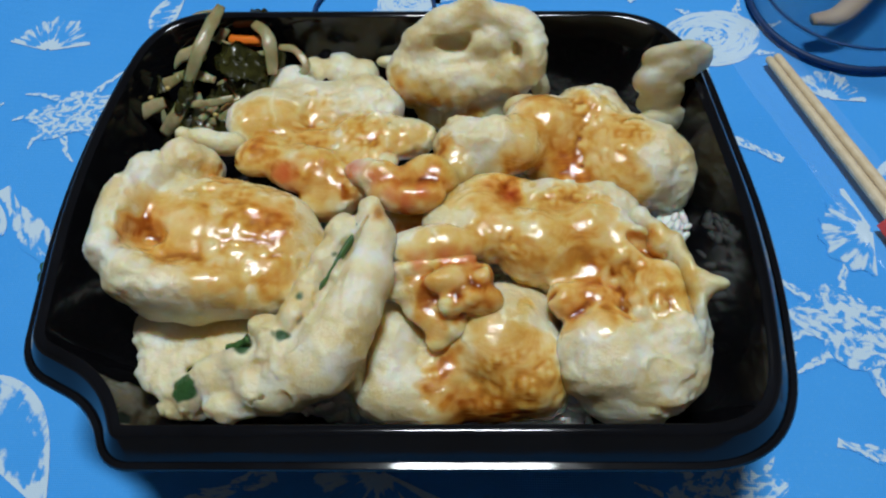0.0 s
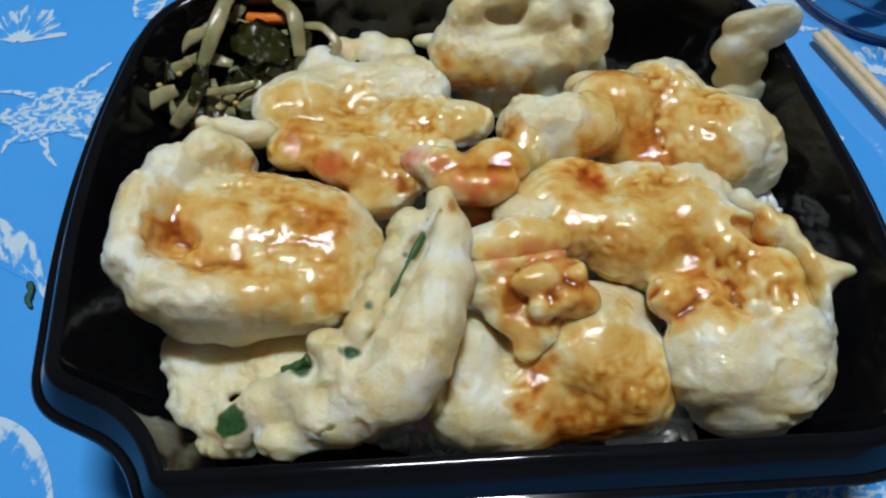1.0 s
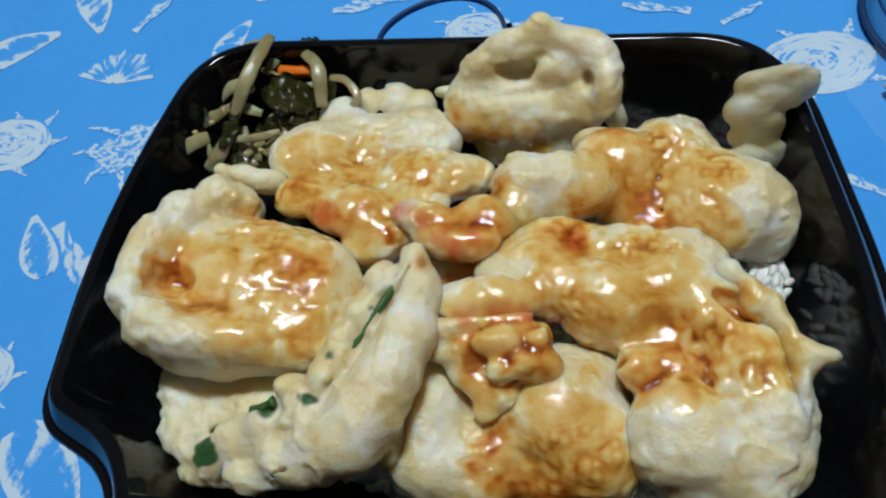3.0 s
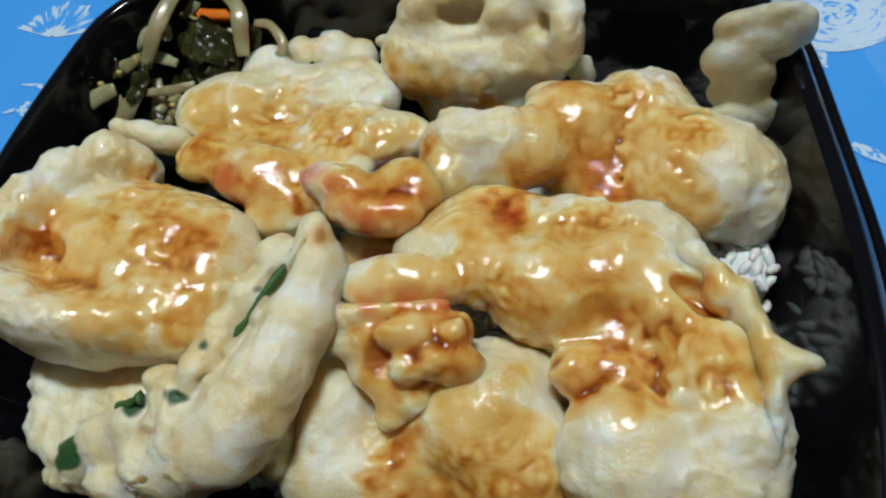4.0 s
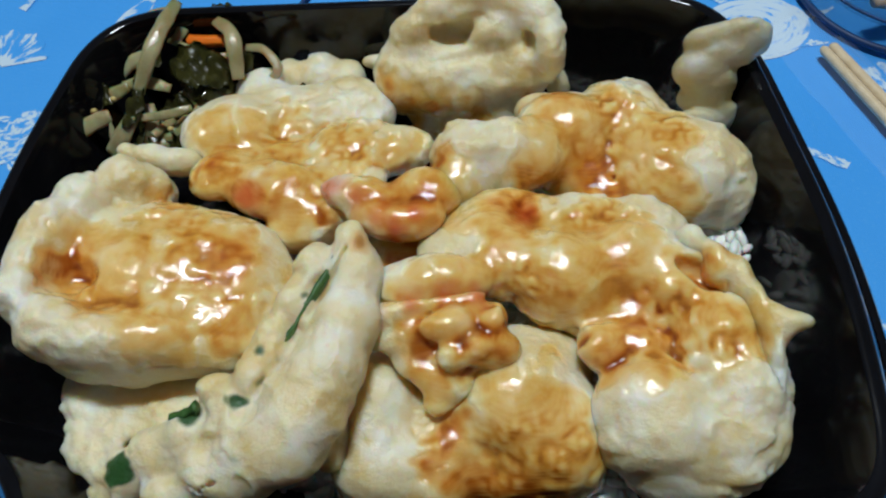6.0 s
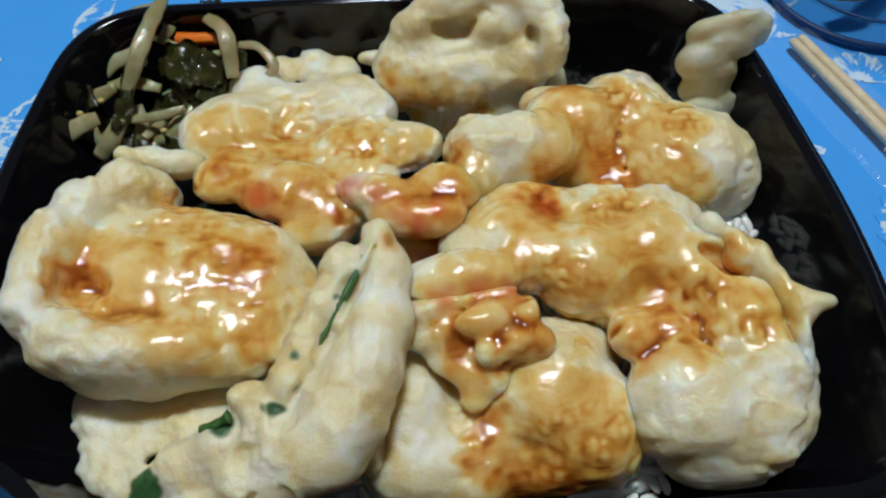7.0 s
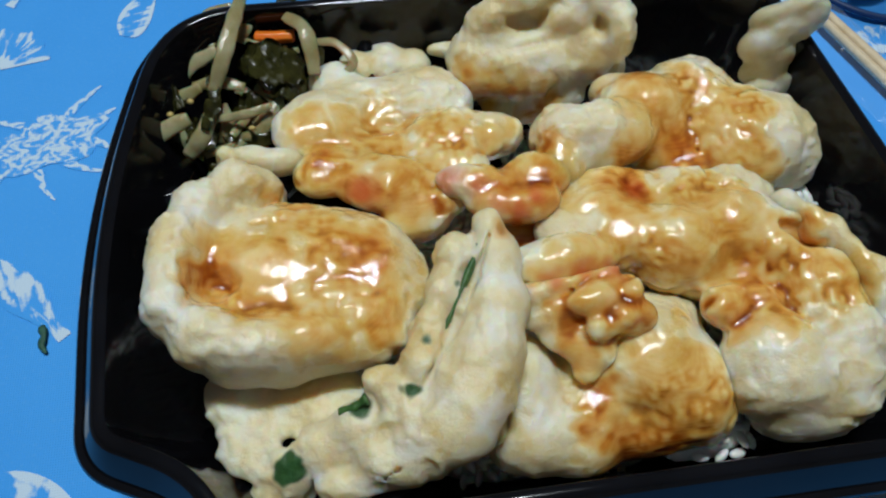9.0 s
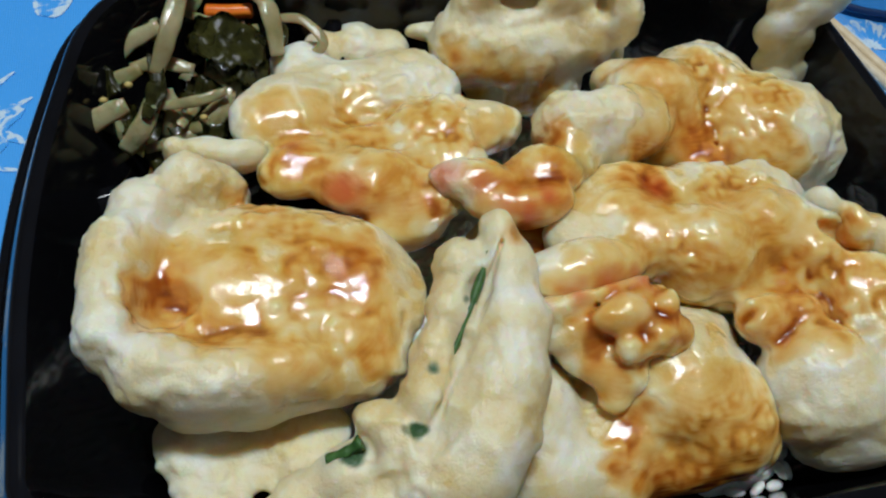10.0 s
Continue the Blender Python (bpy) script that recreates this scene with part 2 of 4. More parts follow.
def melt(a, b, k):
    h = np.clip(0.5 + 0.5 * (b - a) / k, 0, 1)
    return b + (a - b) * h - k * h * (1 - h)


def skin(field, lo, step):
    """Surface nets: the zero surface of a field as points and quads."""
    inside = field < 0
    n = np.array(field.shape) - 1
    total, count = np.zeros((*n, 3)), np.zeros(n)
    corners = [(a, b, c) for a in (0, 1) for b in (0, 1) for c in (0, 1)]

    def cut(c):
        return tuple(slice(c[d], c[d] + n[d]) for d in range(3))
    for c in corners:
        for d in range(3):
            if c[d] == 0:
                e = tuple(c[i] + (i == d) for i in range(3))
                fa, fb = field[cut(c)], field[cut(e)]
                cross = inside[cut(c)] != inside[cut(e)]
                t = np.where(cross, fa / np.where(cross, fa - fb, 1), 0)
                for i in range(3):
                    total[..., i] += np.where(cross, c[i] + (t if i == d else 0), 0)
                count += cross
    live = count > 0
    ids = np.full(n, -1)
    ids[live] = np.arange(live.sum())
    cells = np.argwhere(live)
    points = (cells + total[live] / count[live][:, None]) * step + lo
    quads = []
    for d in range(3):
        u, v = (d + 1) % 3, (d + 2) % 3
        a = np.moveaxis(inside, (d, u, v), (0, 1, 2))
        g = np.moveaxis(ids, (d, u, v), (0, 1, 2))
        flip = a[:-1, 1:-1, 1:-1] != a[1:, 1:-1, 1:-1]
        i, j, k = np.nonzero(flip)
        q = np.stack((g[i, j, k], g[i, j + 1, k], g[i, j + 1, k + 1], g[i, j, k + 1]), 1)
        out = a[i, j + 1, k + 1]
        q[~out] = q[~out][:, ::-1]
        quads.append(q)
    return points, np.concatenate(quads)


def spot_field(p, spots, soft, wob):
    """0 to 1: how deep points lie in a set of soft-edged spots (x, y, z, radius)."""
    out = np.zeros(len(p))
    for x, y, z, r in spots:
        d = np.linalg.norm((p - np.array((x, y, z))) * np.array((1, 1, 0.6)), axis=1) + wob * r
        out = np.maximum(out, np.clip((r - d) / (soft * r), 0, 1))
    return out


def smoothed(v, faces, times):
    """Each round of points drawn towards their neighbours."""
    rounds = [v]
    for _ in range(times):
        v = rounds[-1]
        total, count = np.zeros_like(v), np.zeros(len(v))
        for k in range(4):
            a, b = faces[:, k], faces[:, (k + 1) % 4]
            for i in range(3):
                total[:, i] += np.bincount(a, v[b, i], len(v)) + np.bincount(b, v[a, i], len(v))
            count += np.bincount(a, minlength=len(v)) + np.bincount(b, minlength=len(v))
        rounds.append(0.45 * v + 0.55 * total / np.maximum(count, 1)[:, None])
    return rounds


def solid(p, lumps, melted, hollows, hk):
    f = lump(p, *lumps[0])
    for l in lumps[1:]:
        f = melt(f, lump(p, *l), melted)
    for h in hollows:
        f = -melt(-f, lump(p, *h), hk)
    return f


def fried(name, lumps, melted=3.5, hollows=(), sauce=(), white=(), red=(), green=(), brown=(), step=0.5, rough=1.0, bubble=0.7, bubble_size=4.5, hk=1.5, mat=None):
    """A battered piece from lumps (mm), with hollows pressed in and stains on it; its grid is worked out near the skin alone."""
    lumps = [(*l[:3], *(r - min(1.0, 0.13 * r) for r in l[3:6]), *l[6:]) for l in lumps]
    a = np.array([l[:6] for l in lumps], float)
    big = a[:, 3:6].max(1)[:, None]
    lo, hi = (a[:, :3] - big).min(0) - 4, (a[:, :3] + big).max(0) + 4
    lo[2] = max(lo[2], 2.0)
    n = np.ceil((hi - lo) / step / 4).astype(int)
    wide = np.stack(np.meshgrid(*[lo[i] + (np.arange(n[i]) * 4 + 1.5) * step for i in range(3)], indexing="ij"), -1)
    far = solid(wide, lumps, melted, hollows, hk)
    for i in range(3):
        far = np.repeat(far, 4, axis=i)
    near = np.abs(far) < 8 * step + 2.5
    f = np.where(far < 0, -3.0, 3.0)
    at = np.argwhere(near)
    p = at * step + lo
    g = solid(p, lumps, melted, hollows, hk)
    skin_band = np.abs(g) < 2.6
    q = p[skin_band]
    fold = np.abs(value_noise(q + 20 + 2.5 * value_noise(q, 7.0)[:, None], 7.0))
    coarse = np.clip(value_noise(q + 61, 15.0) * 3 + 0.6, 0.25, 1)
    billow = 0.30 - 2 * np.abs(value_noise(q + 50 + 1.5 * value_noise(q + 5, 3.0)[:, None], 5.2))
    crumb = 0.25 - 2 * np.abs(value_noise(q + 90, 2.4))
    g[skin_band] += rough * (1.7 * value_noise(q, 11.0) + coarse * (0.8 * billow + 0.65 * crumb + 0.9 * value_noise(q + 130, 3.4)) - 1.7 * np.clip(0.16 - fold, 0, 1) / 0.16 * (value_noise(q + 70, 9.0) + 0.12))
    skin_band = np.abs(g) < 1.8
    q = p[skin_band]
    patchy = np.clip(value_noise(q + 11, 12.0) * 4 + 0.4, 0, 1)
    g[skin_band] += bubble * patchy * (np.clip(bubbles(q, bubble_size), 0, 0.9) - 0.5)
    f[near] = g
    for i in range(3):
        edge = [slice(None)] * 3
        for end in (0, -1):
            edge[i] = end
            f[tuple(edge)] = np.maximum(f[tuple(edge)], 0.3)
    v, faces = skin(f, lo, step)
    rounds = smoothed(v, faces, 14)
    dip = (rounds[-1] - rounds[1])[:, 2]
    v = rounds[1]
    wob = 1.3 * value_noise(v, 6.0) + 0.8 * value_noise(v + 33, 2.4)
    stain, tinge = np.ones((len(v), 4), np.float32), np.ones((len(v), 4), np.float32)
    for i, s in enumerate((sauce, white, red)):
        stain[:, i] = spot_field(v, s, (0.95, 0.9, 0.9)[i], wob * 0.6)
    for i, s in enumerate((green, brown)):
        tinge[:, i] = spot_field(v, s, (0.25, 0.7)[i], wob * 0.7)
    # sauce and brown gather in dips, which also paints shade into creases
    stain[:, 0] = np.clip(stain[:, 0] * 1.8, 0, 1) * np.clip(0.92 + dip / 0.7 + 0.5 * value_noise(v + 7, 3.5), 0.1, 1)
    tinge[:, 1] *= np.clip(0.8 + dip / 0.6 + 0.6 * value_noise(v + 7, 3.0), 0, 1)
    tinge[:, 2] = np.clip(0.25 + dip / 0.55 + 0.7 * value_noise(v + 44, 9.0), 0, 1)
    v = v + (rounds[6] - v) * np.clip(stain[:, :1] * 1.2, 0, 0.75)
    me = bpy.data.meshes.new(name)
    me.vertices.add(len(v))
    me.vertices.foreach_set("co", (v / 1000).astype(np.float32).ravel())
    me.loops.add(faces.size)
    me.loops.foreach_set("vertex_index", faces.astype(np.int32).ravel())
    me.polygons.add(len(faces))
    me.polygons.foreach_set("loop_start", np.arange(0, faces.size, 4, dtype=np.int32))
    me.update(calc_edges=True)
    me.attributes.new("stain", "FLOAT_COLOR", "POINT").data.foreach_set("color", stain.ravel())
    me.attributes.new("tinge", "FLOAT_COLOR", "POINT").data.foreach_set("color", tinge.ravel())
    me.polygons.foreach_set("use_smooth", [True] * len(me.polygons))
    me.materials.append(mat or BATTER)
    return new(name, me)


# ---- the table, its cloth and the room ----
def room():
    # all unseen: added to close the space and bounce lamp light back
    for name, lo, hi, mat in (
            ("floor", (-2.2, -2.0, -0.76), (2.2, 2.6, -0.70), BOARDS), ("ceiling", (-2.2, -2.0, 1.70), (2.2, 2.6, 1.78), PLASTER),
            ("wall_north", (-2.2, 2.6, -0.70), (2.2, 2.7, 1.70), PLASTER), ("wall_south", (-2.2, -2.1, -0.70), (2.2, -2.0, 1.70), PLASTER),
            ("wall_west", (-2.3, -2.0, -0.70), (-2.2, 2.6, 1.70), PLASTER), ("wall_east", (2.2, -2.0, -0.70), (2.3, 2.6, 1.70), PLASTER)):
        bm = bmesh.new()
        box(bm, lo, hi)
        tagged(part(name, bm, mat, smooth=False), kind="structure")


def table_with_cloth():
    table = tagged(new("table"), "low table hidden under a printed blue cloth", "table")
    bm = bmesh.new()
    box(bm, (-0.55, -0.25, -0.035), (0.65, 0.85, -0.0015))
    part("tabletop", bm, TWIG, table, smooth=False)
    bm = bmesh.new()
    box(bm, (-0.05, 0.2, -0.70), (0.15, 0.4, -0.035))
    part("leg", bm, TWIG, table, smooth=False)
    cloth = tagged(new("tablecloth"), "bright blue cotton tablecloth printed with white seashells and sea creatures", "tablecloth")
    bm = bmesh.new()
    nx, ny = 150, 140
    grid = [[bm.verts.new((-0.56 + 1.22 * i / nx, -0.26 + 1.12 * j / ny,
                           0.00012 * noise.noise(Vector((i * 0.22, j * 0.22, 3))) - 0.00015)) for i in range(nx + 1)] for j in range(ny + 1)]
    for j in range(ny):
        for i in range(nx):
            bm.faces.new((grid[j][i], grid[j][i + 1], grid[j + 1][i + 1], grid[j + 1][i]))
    part("fabric", bm, CLOTH, cloth)
    return cloth


def printed(bm, at, shape, grain, ink, nu=14, nv=8, z=0.00012):
    """One inked patch: shape(u, v) in the motif's own units; grain: streaks along it; ink: how full the print is there."""
    gl, il = bm.verts.layers.float_vector["grain"], bm.verts.layers.float["ink"]
    rows = []
    for i in range(nu + 1):
        row = []
        for j in range(nv + 1):
            u, v = i / nu, j / nv
            w = bm.verts.new((*at(*shape(u, v)), z))
            w[gl], w[il] = grain(u, v), ink(u, v)
            row.append(w)
        rows.append(row)
    for r, s in zip(rows, rows[1:]):
        for j in range(nv):
            f = bm.faces.new((r[j], s[j], s[j + 1], r[j + 1]))
            f.normal_update()
            if f.normal.z < 0:
                f.normal_flip()


def motif(cloth, name, x, y, size, turn, kind):
    def sheet():
        b = bmesh.new()
        b.verts.layers.float_vector.new("grain")
        b.verts.layers.float.new("ink")
        return b
    bm, limbs = sheet(), []
    q, seed = radians(turn), random.uniform(0, 50)

    def at(u, v):
        return x + size * (u * math.cos(q) - v * math.sin(q)), y + size * (u * math.sin(q) + v * math.cos(q))

    def rim(u, v):
        return 0.22 * max(0, 1 - 9 * min(u, 1 - u)) - 0.25 * max(0, 1 - 9 * min(v, 1 - v))

    def limb(a, r0, r1, width, bend=0.15):
        def shape(u, v):
            r, w = r0 + (r1 - r0) * u, width * (1 - 0.75 * u) * (2 * v - 1)
            b = a + bend * u
            return r * math.cos(b) * 1.05 - w * math.sin(b), r * math.sin(b) * 0.8 + w * math.cos(b)
        limbs.append(sheet())
        printed(limbs[-1], at, shape, lambda u, v: (u * 5, v * 2, seed), lambda u, v: 0.10 - 0.25 * abs(2 * v - 1) ** 3, 8, 4, 0.00005 + 0.000004 * len(limbs))
    if kind == "fan":
        def shape(u, v):
            a, r = radians(14 + 152 * u), (0.06 + 0.94 * v) * (1 + 0.05 * math.sin(40 * u) + 0.07 * math.sin(7 * u + seed))
            return 1.08 * r * math.cos(a), -0.55 + 1.05 * r * math.sin(a)
        printed(bm, at, shape, lambda u, v: (u * 15, v * 1.4, seed), lambda u, v: 0.30 * (v < 0.25) + 0.3 * max(0, 1 - 14 * min(u, 1 - u)) - 0.10 * (0.3 < v < 0.6) - 0.2 * (v > 0.95), 40, 10)
    elif kind == "spiral":
        def shape(u, v):
            a, r = 2 * math.pi * u, 1.0 - 0.97 * v
            return 1.05 * r * math.cos(a), 0.78 * r * math.sin(a)
        printed(bm, at, shape, lambda u, v: ((v * 3.3 + u) * 2.6, 1.2 * math.sin(6.28 * u), seed + 1.2 * math.cos(6.28 * u)), lambda u, v: 0.12 - 0.2 * (v < 0.06), 40, 14)
        for k in range(7):
            limb(radians(51 * k + random.uniform(-10, 10)), 0.92, random.uniform(1.25, 1.5), 0.13)
    elif kind == "crab":
        def shape(u, v):
            a, r = 2 * math.pi * u, 1.0 - 0.97 * v
            w = 1 + 0.16 * math.sin(5 * a + seed)
            return 0.85 * w * r * math.cos(a), 0.50 * w * r * math.sin(a)
        printed(bm, at, shape, lambda u, v: (7 * (1 - v) * math.cos(6.28 * u), 5 * (1 - v) * math.sin(6.28 * u), seed), lambda u, v: 0.03 - 0.15 * (v < 0.08), 32, 10)
        for a in (20, 58, 118, 160, 205, 245, 292, 335):
            limb(radians(a + random.uniform(-8, 8)), 0.6, random.uniform(0.95, 1.45), 0.10, random.uniform(-0.35, 0.35))
    elif kind == "cone":
        def shape(u, v):
            w = 0.42 * math.sin(math.pi * (0.12 + 0.86 * u ** 0.75)) + 0.05
            return 2 * u - 1, w * (2 * v - 1) + 0.10 * math.sin(3 * u)
        printed(bm, at, shape, lambda u, v: (u * 8 + v * 2.2, v * 1.2, seed), lambda u, v: 0.16 * (v > 0.86) + 0.14 * (v < 0.14) + 0.25 * (u > 0.86) - 0.12 * (0.3 < v < 0.7), 26, 12)
    else:
        def shape(u, v):
            return 2 * u - 1, (0.20 + 0.07 * math.sin(9 * u + seed)) * (2 * v - 1) * (0.5 + 0.5 * math.sin(math.pi * (0.1 + 0.85 * u))) + 0.12 * u
        printed(bm, at, shape, lambda u, v: (u * 9 + v * 2, v * 2.5, seed), lambda u, v: 0.04 + rim(u, v), 22, 6)
    ob = part(name, bm, PRINT, cloth, smooth=False)
    for limb_sheet in limbs:
        part("spine" if kind == "spiral" else "leg", limb_sheet, PRINT, ob, smooth=False)


def print_on(cloth):
    for name, x, y, size, turn, kind in (
            ("printed_fan_shell", -0.144, 0.317, 0.019, -4, "fan"), ("printed_crab", -0.122, 0.270, 0.024, 14, "crab"),
            ("printed_coral", -0.126, 0.211, 0.026, -52, "coral"), ("printed_shell", -0.092, 0.331, 0.014, 70, "cone"),
            ("printed_conch", -0.108, 0.129, 0.026, -50, "cone"), ("printed_spiral_shell", 0.152, 0.307, 0.021, 10, "spiral"),
            ("printed_fan_shell", 0.196, 0.279, 0.014, -20, "fan"), ("printed_coral", 0.160, 0.247, 0.011, -35, "coral"),
            ("printed_fan_shell", 0.186, 0.209, 0.018, 95, "fan"), ("printed_crab", 0.182, 0.170, 0.027, -25, "crab"),
            ("printed_coral", 0.155, 0.155, 0.008, 60, "coral"), ("printed_crab", 0.128, 0.113, 0.022, 15, "crab"),
            ("printed_coral", -0.035, 0.110, 0.022, 20, "coral"), ("printed_fan_shell", 0.017, 0.110, 0.02, 170, "fan"),
            ("printed_fan_shell", 0.019, 0.332, 0.014, 0, "spiral"), ("printed_coral", 0.043, 0.334, 0.012, 5, "coral"),
            ("printed_coral", -0.137, 0.354, 0.016, 60, "coral"), ("printed_conch", -0.172, 0.356, 0.018, -60, "cone"),
            ("printed_conch", -0.203, 0.330, 0.022, 30, "cone"), ("printed_spiral_shell", -0.182, 0.273, 0.019, 0, "spiral"),
            ("printed_coral", -0.031, 0.351, 0.018, 10, "coral"), ("printed_fan_shell", -0.146, 0.222, 0.016, 120, "cone"),
            ("printed_coral", 0.093, 0.340, 0.014, -15, "coral"), ("printed_spiral_shell", -0.150, 0.168, 0.015, 0, "spiral"),
            ("printed_coral", 0.177, 0.127, 0.012, -20, "coral"), ("printed_coral", 0.127, 0.335, 0.010, 30, "coral"),
            ("printed_fan_shell", -0.074, 0.367, 0.016, 20, "fan"), ("printed_crab", -0.221, 0.235, 0.022, 30, "crab"),
            ("printed_cone", 0.217, 0.235, 0.018, 40, "cone"), ("printed_cone", 0.063, 0.379, 0.018, 100, "cone")):
        motif(cloth, name, x, y, size, turn, kind)


# ---- the tray ----
# corners of the rim with the length by which each is rounded off
RIM = [(0.1333, 0.1098, 0.0267), (0.1385, 0.1693, 0.030), (0.1238, 0.2669, 0.0324), (-0.0672, 0.2719, 0.0305), (-0.0815, 0.1975, 0.0333), (-0.0773, 0.1352, 0.0095), (-0.0537, 0.1240, 0.0086), (-0.0471, 0.1079, 0.0076)]


def rim_line(steps=14):
    out, n = [], len(RIM)
    for i, (x, y, d) in enumerate(RIM):
        c, a, b = Vector((x, y)), Vector(RIM[i - 1][:2]), Vector(RIM[(i + 1) % n][:2])
        s, e = c + (a - c).normalized() * d, c + (b - c).normalized() * d
        for k in range(steps + 1):
            t = k / steps
            out.append(s * (1 - t) ** 2 + c * 2 * t * (1 - t) + e * t * t)
    return out


def black_tray():
    tray = tagged(new("food_tray"), "glossy black plastic takeaway tray with one cut corner", "tray")
    line = rim_line()
    n, mid = len(line), Vector((0.030, 0.196))
    normal = []
    for i in range(n):
        d = line[(i + 1) % n] - line[i - 1]
        normal.append(Vector((-d.y, d.x)).normalized())

    def ring(inset, z):
        near, far = min(inset, 0.009), max(inset - 0.009, 0.0)
        out = []
        for p, m in zip(line, normal):
            q = p + m * near
            q = mid + (q - mid) * (1 - far / 0.098)
            out.append((q.x, q.y, z))
        return out
    H = 0.061
    profile = [(0.024, 0.0012), (0.021, 0.003), (0.011, 0.039), (0.0075, 0.0475), (0.0016, 0.0510), (0.0, 0.0516), (-0.0002, 0.0526), (0.0003, 0.0532), None, (0.0003, 0.0532), (0.0018, 0.0532), None, (0.0018, 0.0532),
               (0.0060, H - 0.0012), (0.0068, H - 0.0002), (0.0078, H), (0.0094, H), (0.0098, H - 0.0003), None, (0.0098, H - 0.0003), (0.0104, H - 0.0025), (0.0125, H - 0.014),
               (0.0215, 0.010), (0.0235, 0.005), (0.028, 0.0035)]
    bm = bmesh.new()
    rings = [q and [bm.verts.new(v) for v in ring(*q)] for q in profile]
    for r, s in zip(rings, rings[1:]):
        for k in range(n if r and s else 0):
            bm.faces.new((r[k], r[(k + 1) % n], s[(k + 1) % n], s[k]))
    bm.faces.new(rings[0][::-1])
    bm.faces.new(rings[-1])
    part("body", bm, BLACK, tray)
    bm = bmesh.new()
    sweep(bm, smooth_line([(-0.0766, 0.2118, 0.0220), (-0.0626, 0.2138, 0.0270), (-0.0405, 0.2170, 0.0280), (-0.0169, 0.2287, 0.0280), (-0.0053, 0.2454, 0.0280), (-0.0040, 0.2662, 0.0320)], 8), 0.0065, 14, 2.4)
    part("divider", bm, BLACK, tray, "low ridge round the pickle corner")
    return tray


# ---- things beside the tray ----
def blue_cup(cx, cy, r):
    cup = tagged(new("plastic_cup"), "clear blue plastic cup standing on the cloth", "cup")
    bm = bmesh.new()
    lathe(bm, [(r * 0.93, 0.0012), (r * 0.985, 0.002), (r, 0.004), (r * 1.01, 0.012), (r * 1.14, 0.085), (r * 1.15, 0.0865), (r * 1.13, 0.087), (r * 1.115, 0.086),
               (r * 0.97, 0.013), (r * 0.93, 0.0095), (r * 0.80, 0.0085)], cx, cy, 72)
    part("wall", bm, BLUE_CLEAR, cup)
    bm = bmesh.new()
    sweep(bm, [Vector((cx + r * math.cos(a), cy + r * math.sin(a), 0.0028)) for a in (2 * math.pi * k / 72 for k in range(72))], 0.0013, 8, closed=True)
    part("foot_ring", bm, RUBBER, cup)
    bm = bmesh.new()
    sweep(bm, [Vector((cx + 0.955 * r * math.cos(a), cy + 0.955 * r * math.sin(a), 0.0125)) for a in (2 * math.pi * k / 72 for k in range(72))], 0.0006, 6, closed=True)
    part("floor_ring", bm, RUBBER, cup)
    return cup


def stick_in_cup():
    bm = bmesh.new()
    sweep(bm, smooth_line([(0.1876, 0.3011, 0.0150), (0.2003, 0.3040, 0.0155), (0.2156, 0.3188, 0.0220), (0.2301, 0.3384, 0.0360)], 8), [0.0026 + 0.0022 * min(1, i / 8) for i in range(25)], 10, 0.7)
    tagged(part("wooden_spoon", bm, TWIG), "tan wooden spoon handle lying inside the blue cup", "spoon")


def chopsticks():
    a, b = Vector((0.1735, 0.2912, 0.0042)), Vector((0.2313, 0.1416, 0.0050))
    along = (b - a).normalized()
    side = Vector((-along.y, along.x, 0))
    for off in (-1, 1):
        bm = bmesh.new()
        line = [a + along * d + side * off * (0.0019 + 0.011 * max(d, 0) / 1.4) for d in (-0.0006, 0.0, 0.001, 0.02, 0.05, 0.09, 0.13, 0.172)]
        sweep(bm, line, [0.0009, 0.0014, 0.0017, 0.0019, 0.0021, 0.0024, 0.0026, 0.0028], 14, 1.0)
        tagged(part("chopstick", bm, BAMBOO), "pale round bamboo chopstick inside a clear film sleeve", "chopstick", "pair of chopsticks")
    sleeve = tagged(new("chopstick_sleeve"), "clear crinkled plastic film sleeve round the chopsticks", "wrapper")
    bm = bmesh.new()
    rows = []
    for i in range(41):
        d = -0.020 + 0.20 * i / 40
        c = a + along * d
        w = 0.0135 + 0.0012 * noise.noise(Vector((i * 0.5, 0, 0)))
        rows.append([bm.verts.new(c + side * (w * u - 0.002) + Vector((0, 0, -0.0036 + 0.0009 + h * (0.3 if d < -0.003 else 1) + 0.0006 * noise.noise(Vector((i * 0.6, u * 3, 1))))))
                     for u, h in ((-1, 0), (-0.75, 0.001), (-0.45, 0.0062), (0, 0.0070), (0.45, 0.0062), (0.75, 0.001), (1, 0))])
    for r, s in zip(rows, rows[1:]):
        for k in range(6):
            bm.faces.new((r[k], r[k + 1], s[k + 1], s[k]))
    film = part("film", bm, FILM, sleeve)
    film.visible_shadow = False
    bm = bmesh.new()
    rows = []
    for d in (0.084, 0.091, 0.098, 0.106):
        c = a + along * d
        rows.append([bm.verts.new(c + side * u + Vector((0, 0, h))) for u, h in ((-0.0085, -0.0012), (-0.0055, 0.0034), (0.0, 0.0042), (0.0055, 0.0034), (0.0085, -0.0012))])
    for r, s in zip(rows, rows[1:]):
        for k in range(4):
            bm.faces.new((r[k], r[k + 1], s[k + 1], s[k]))
    part("printed_band", bm, RED_INK, sleeve, "red printed band")


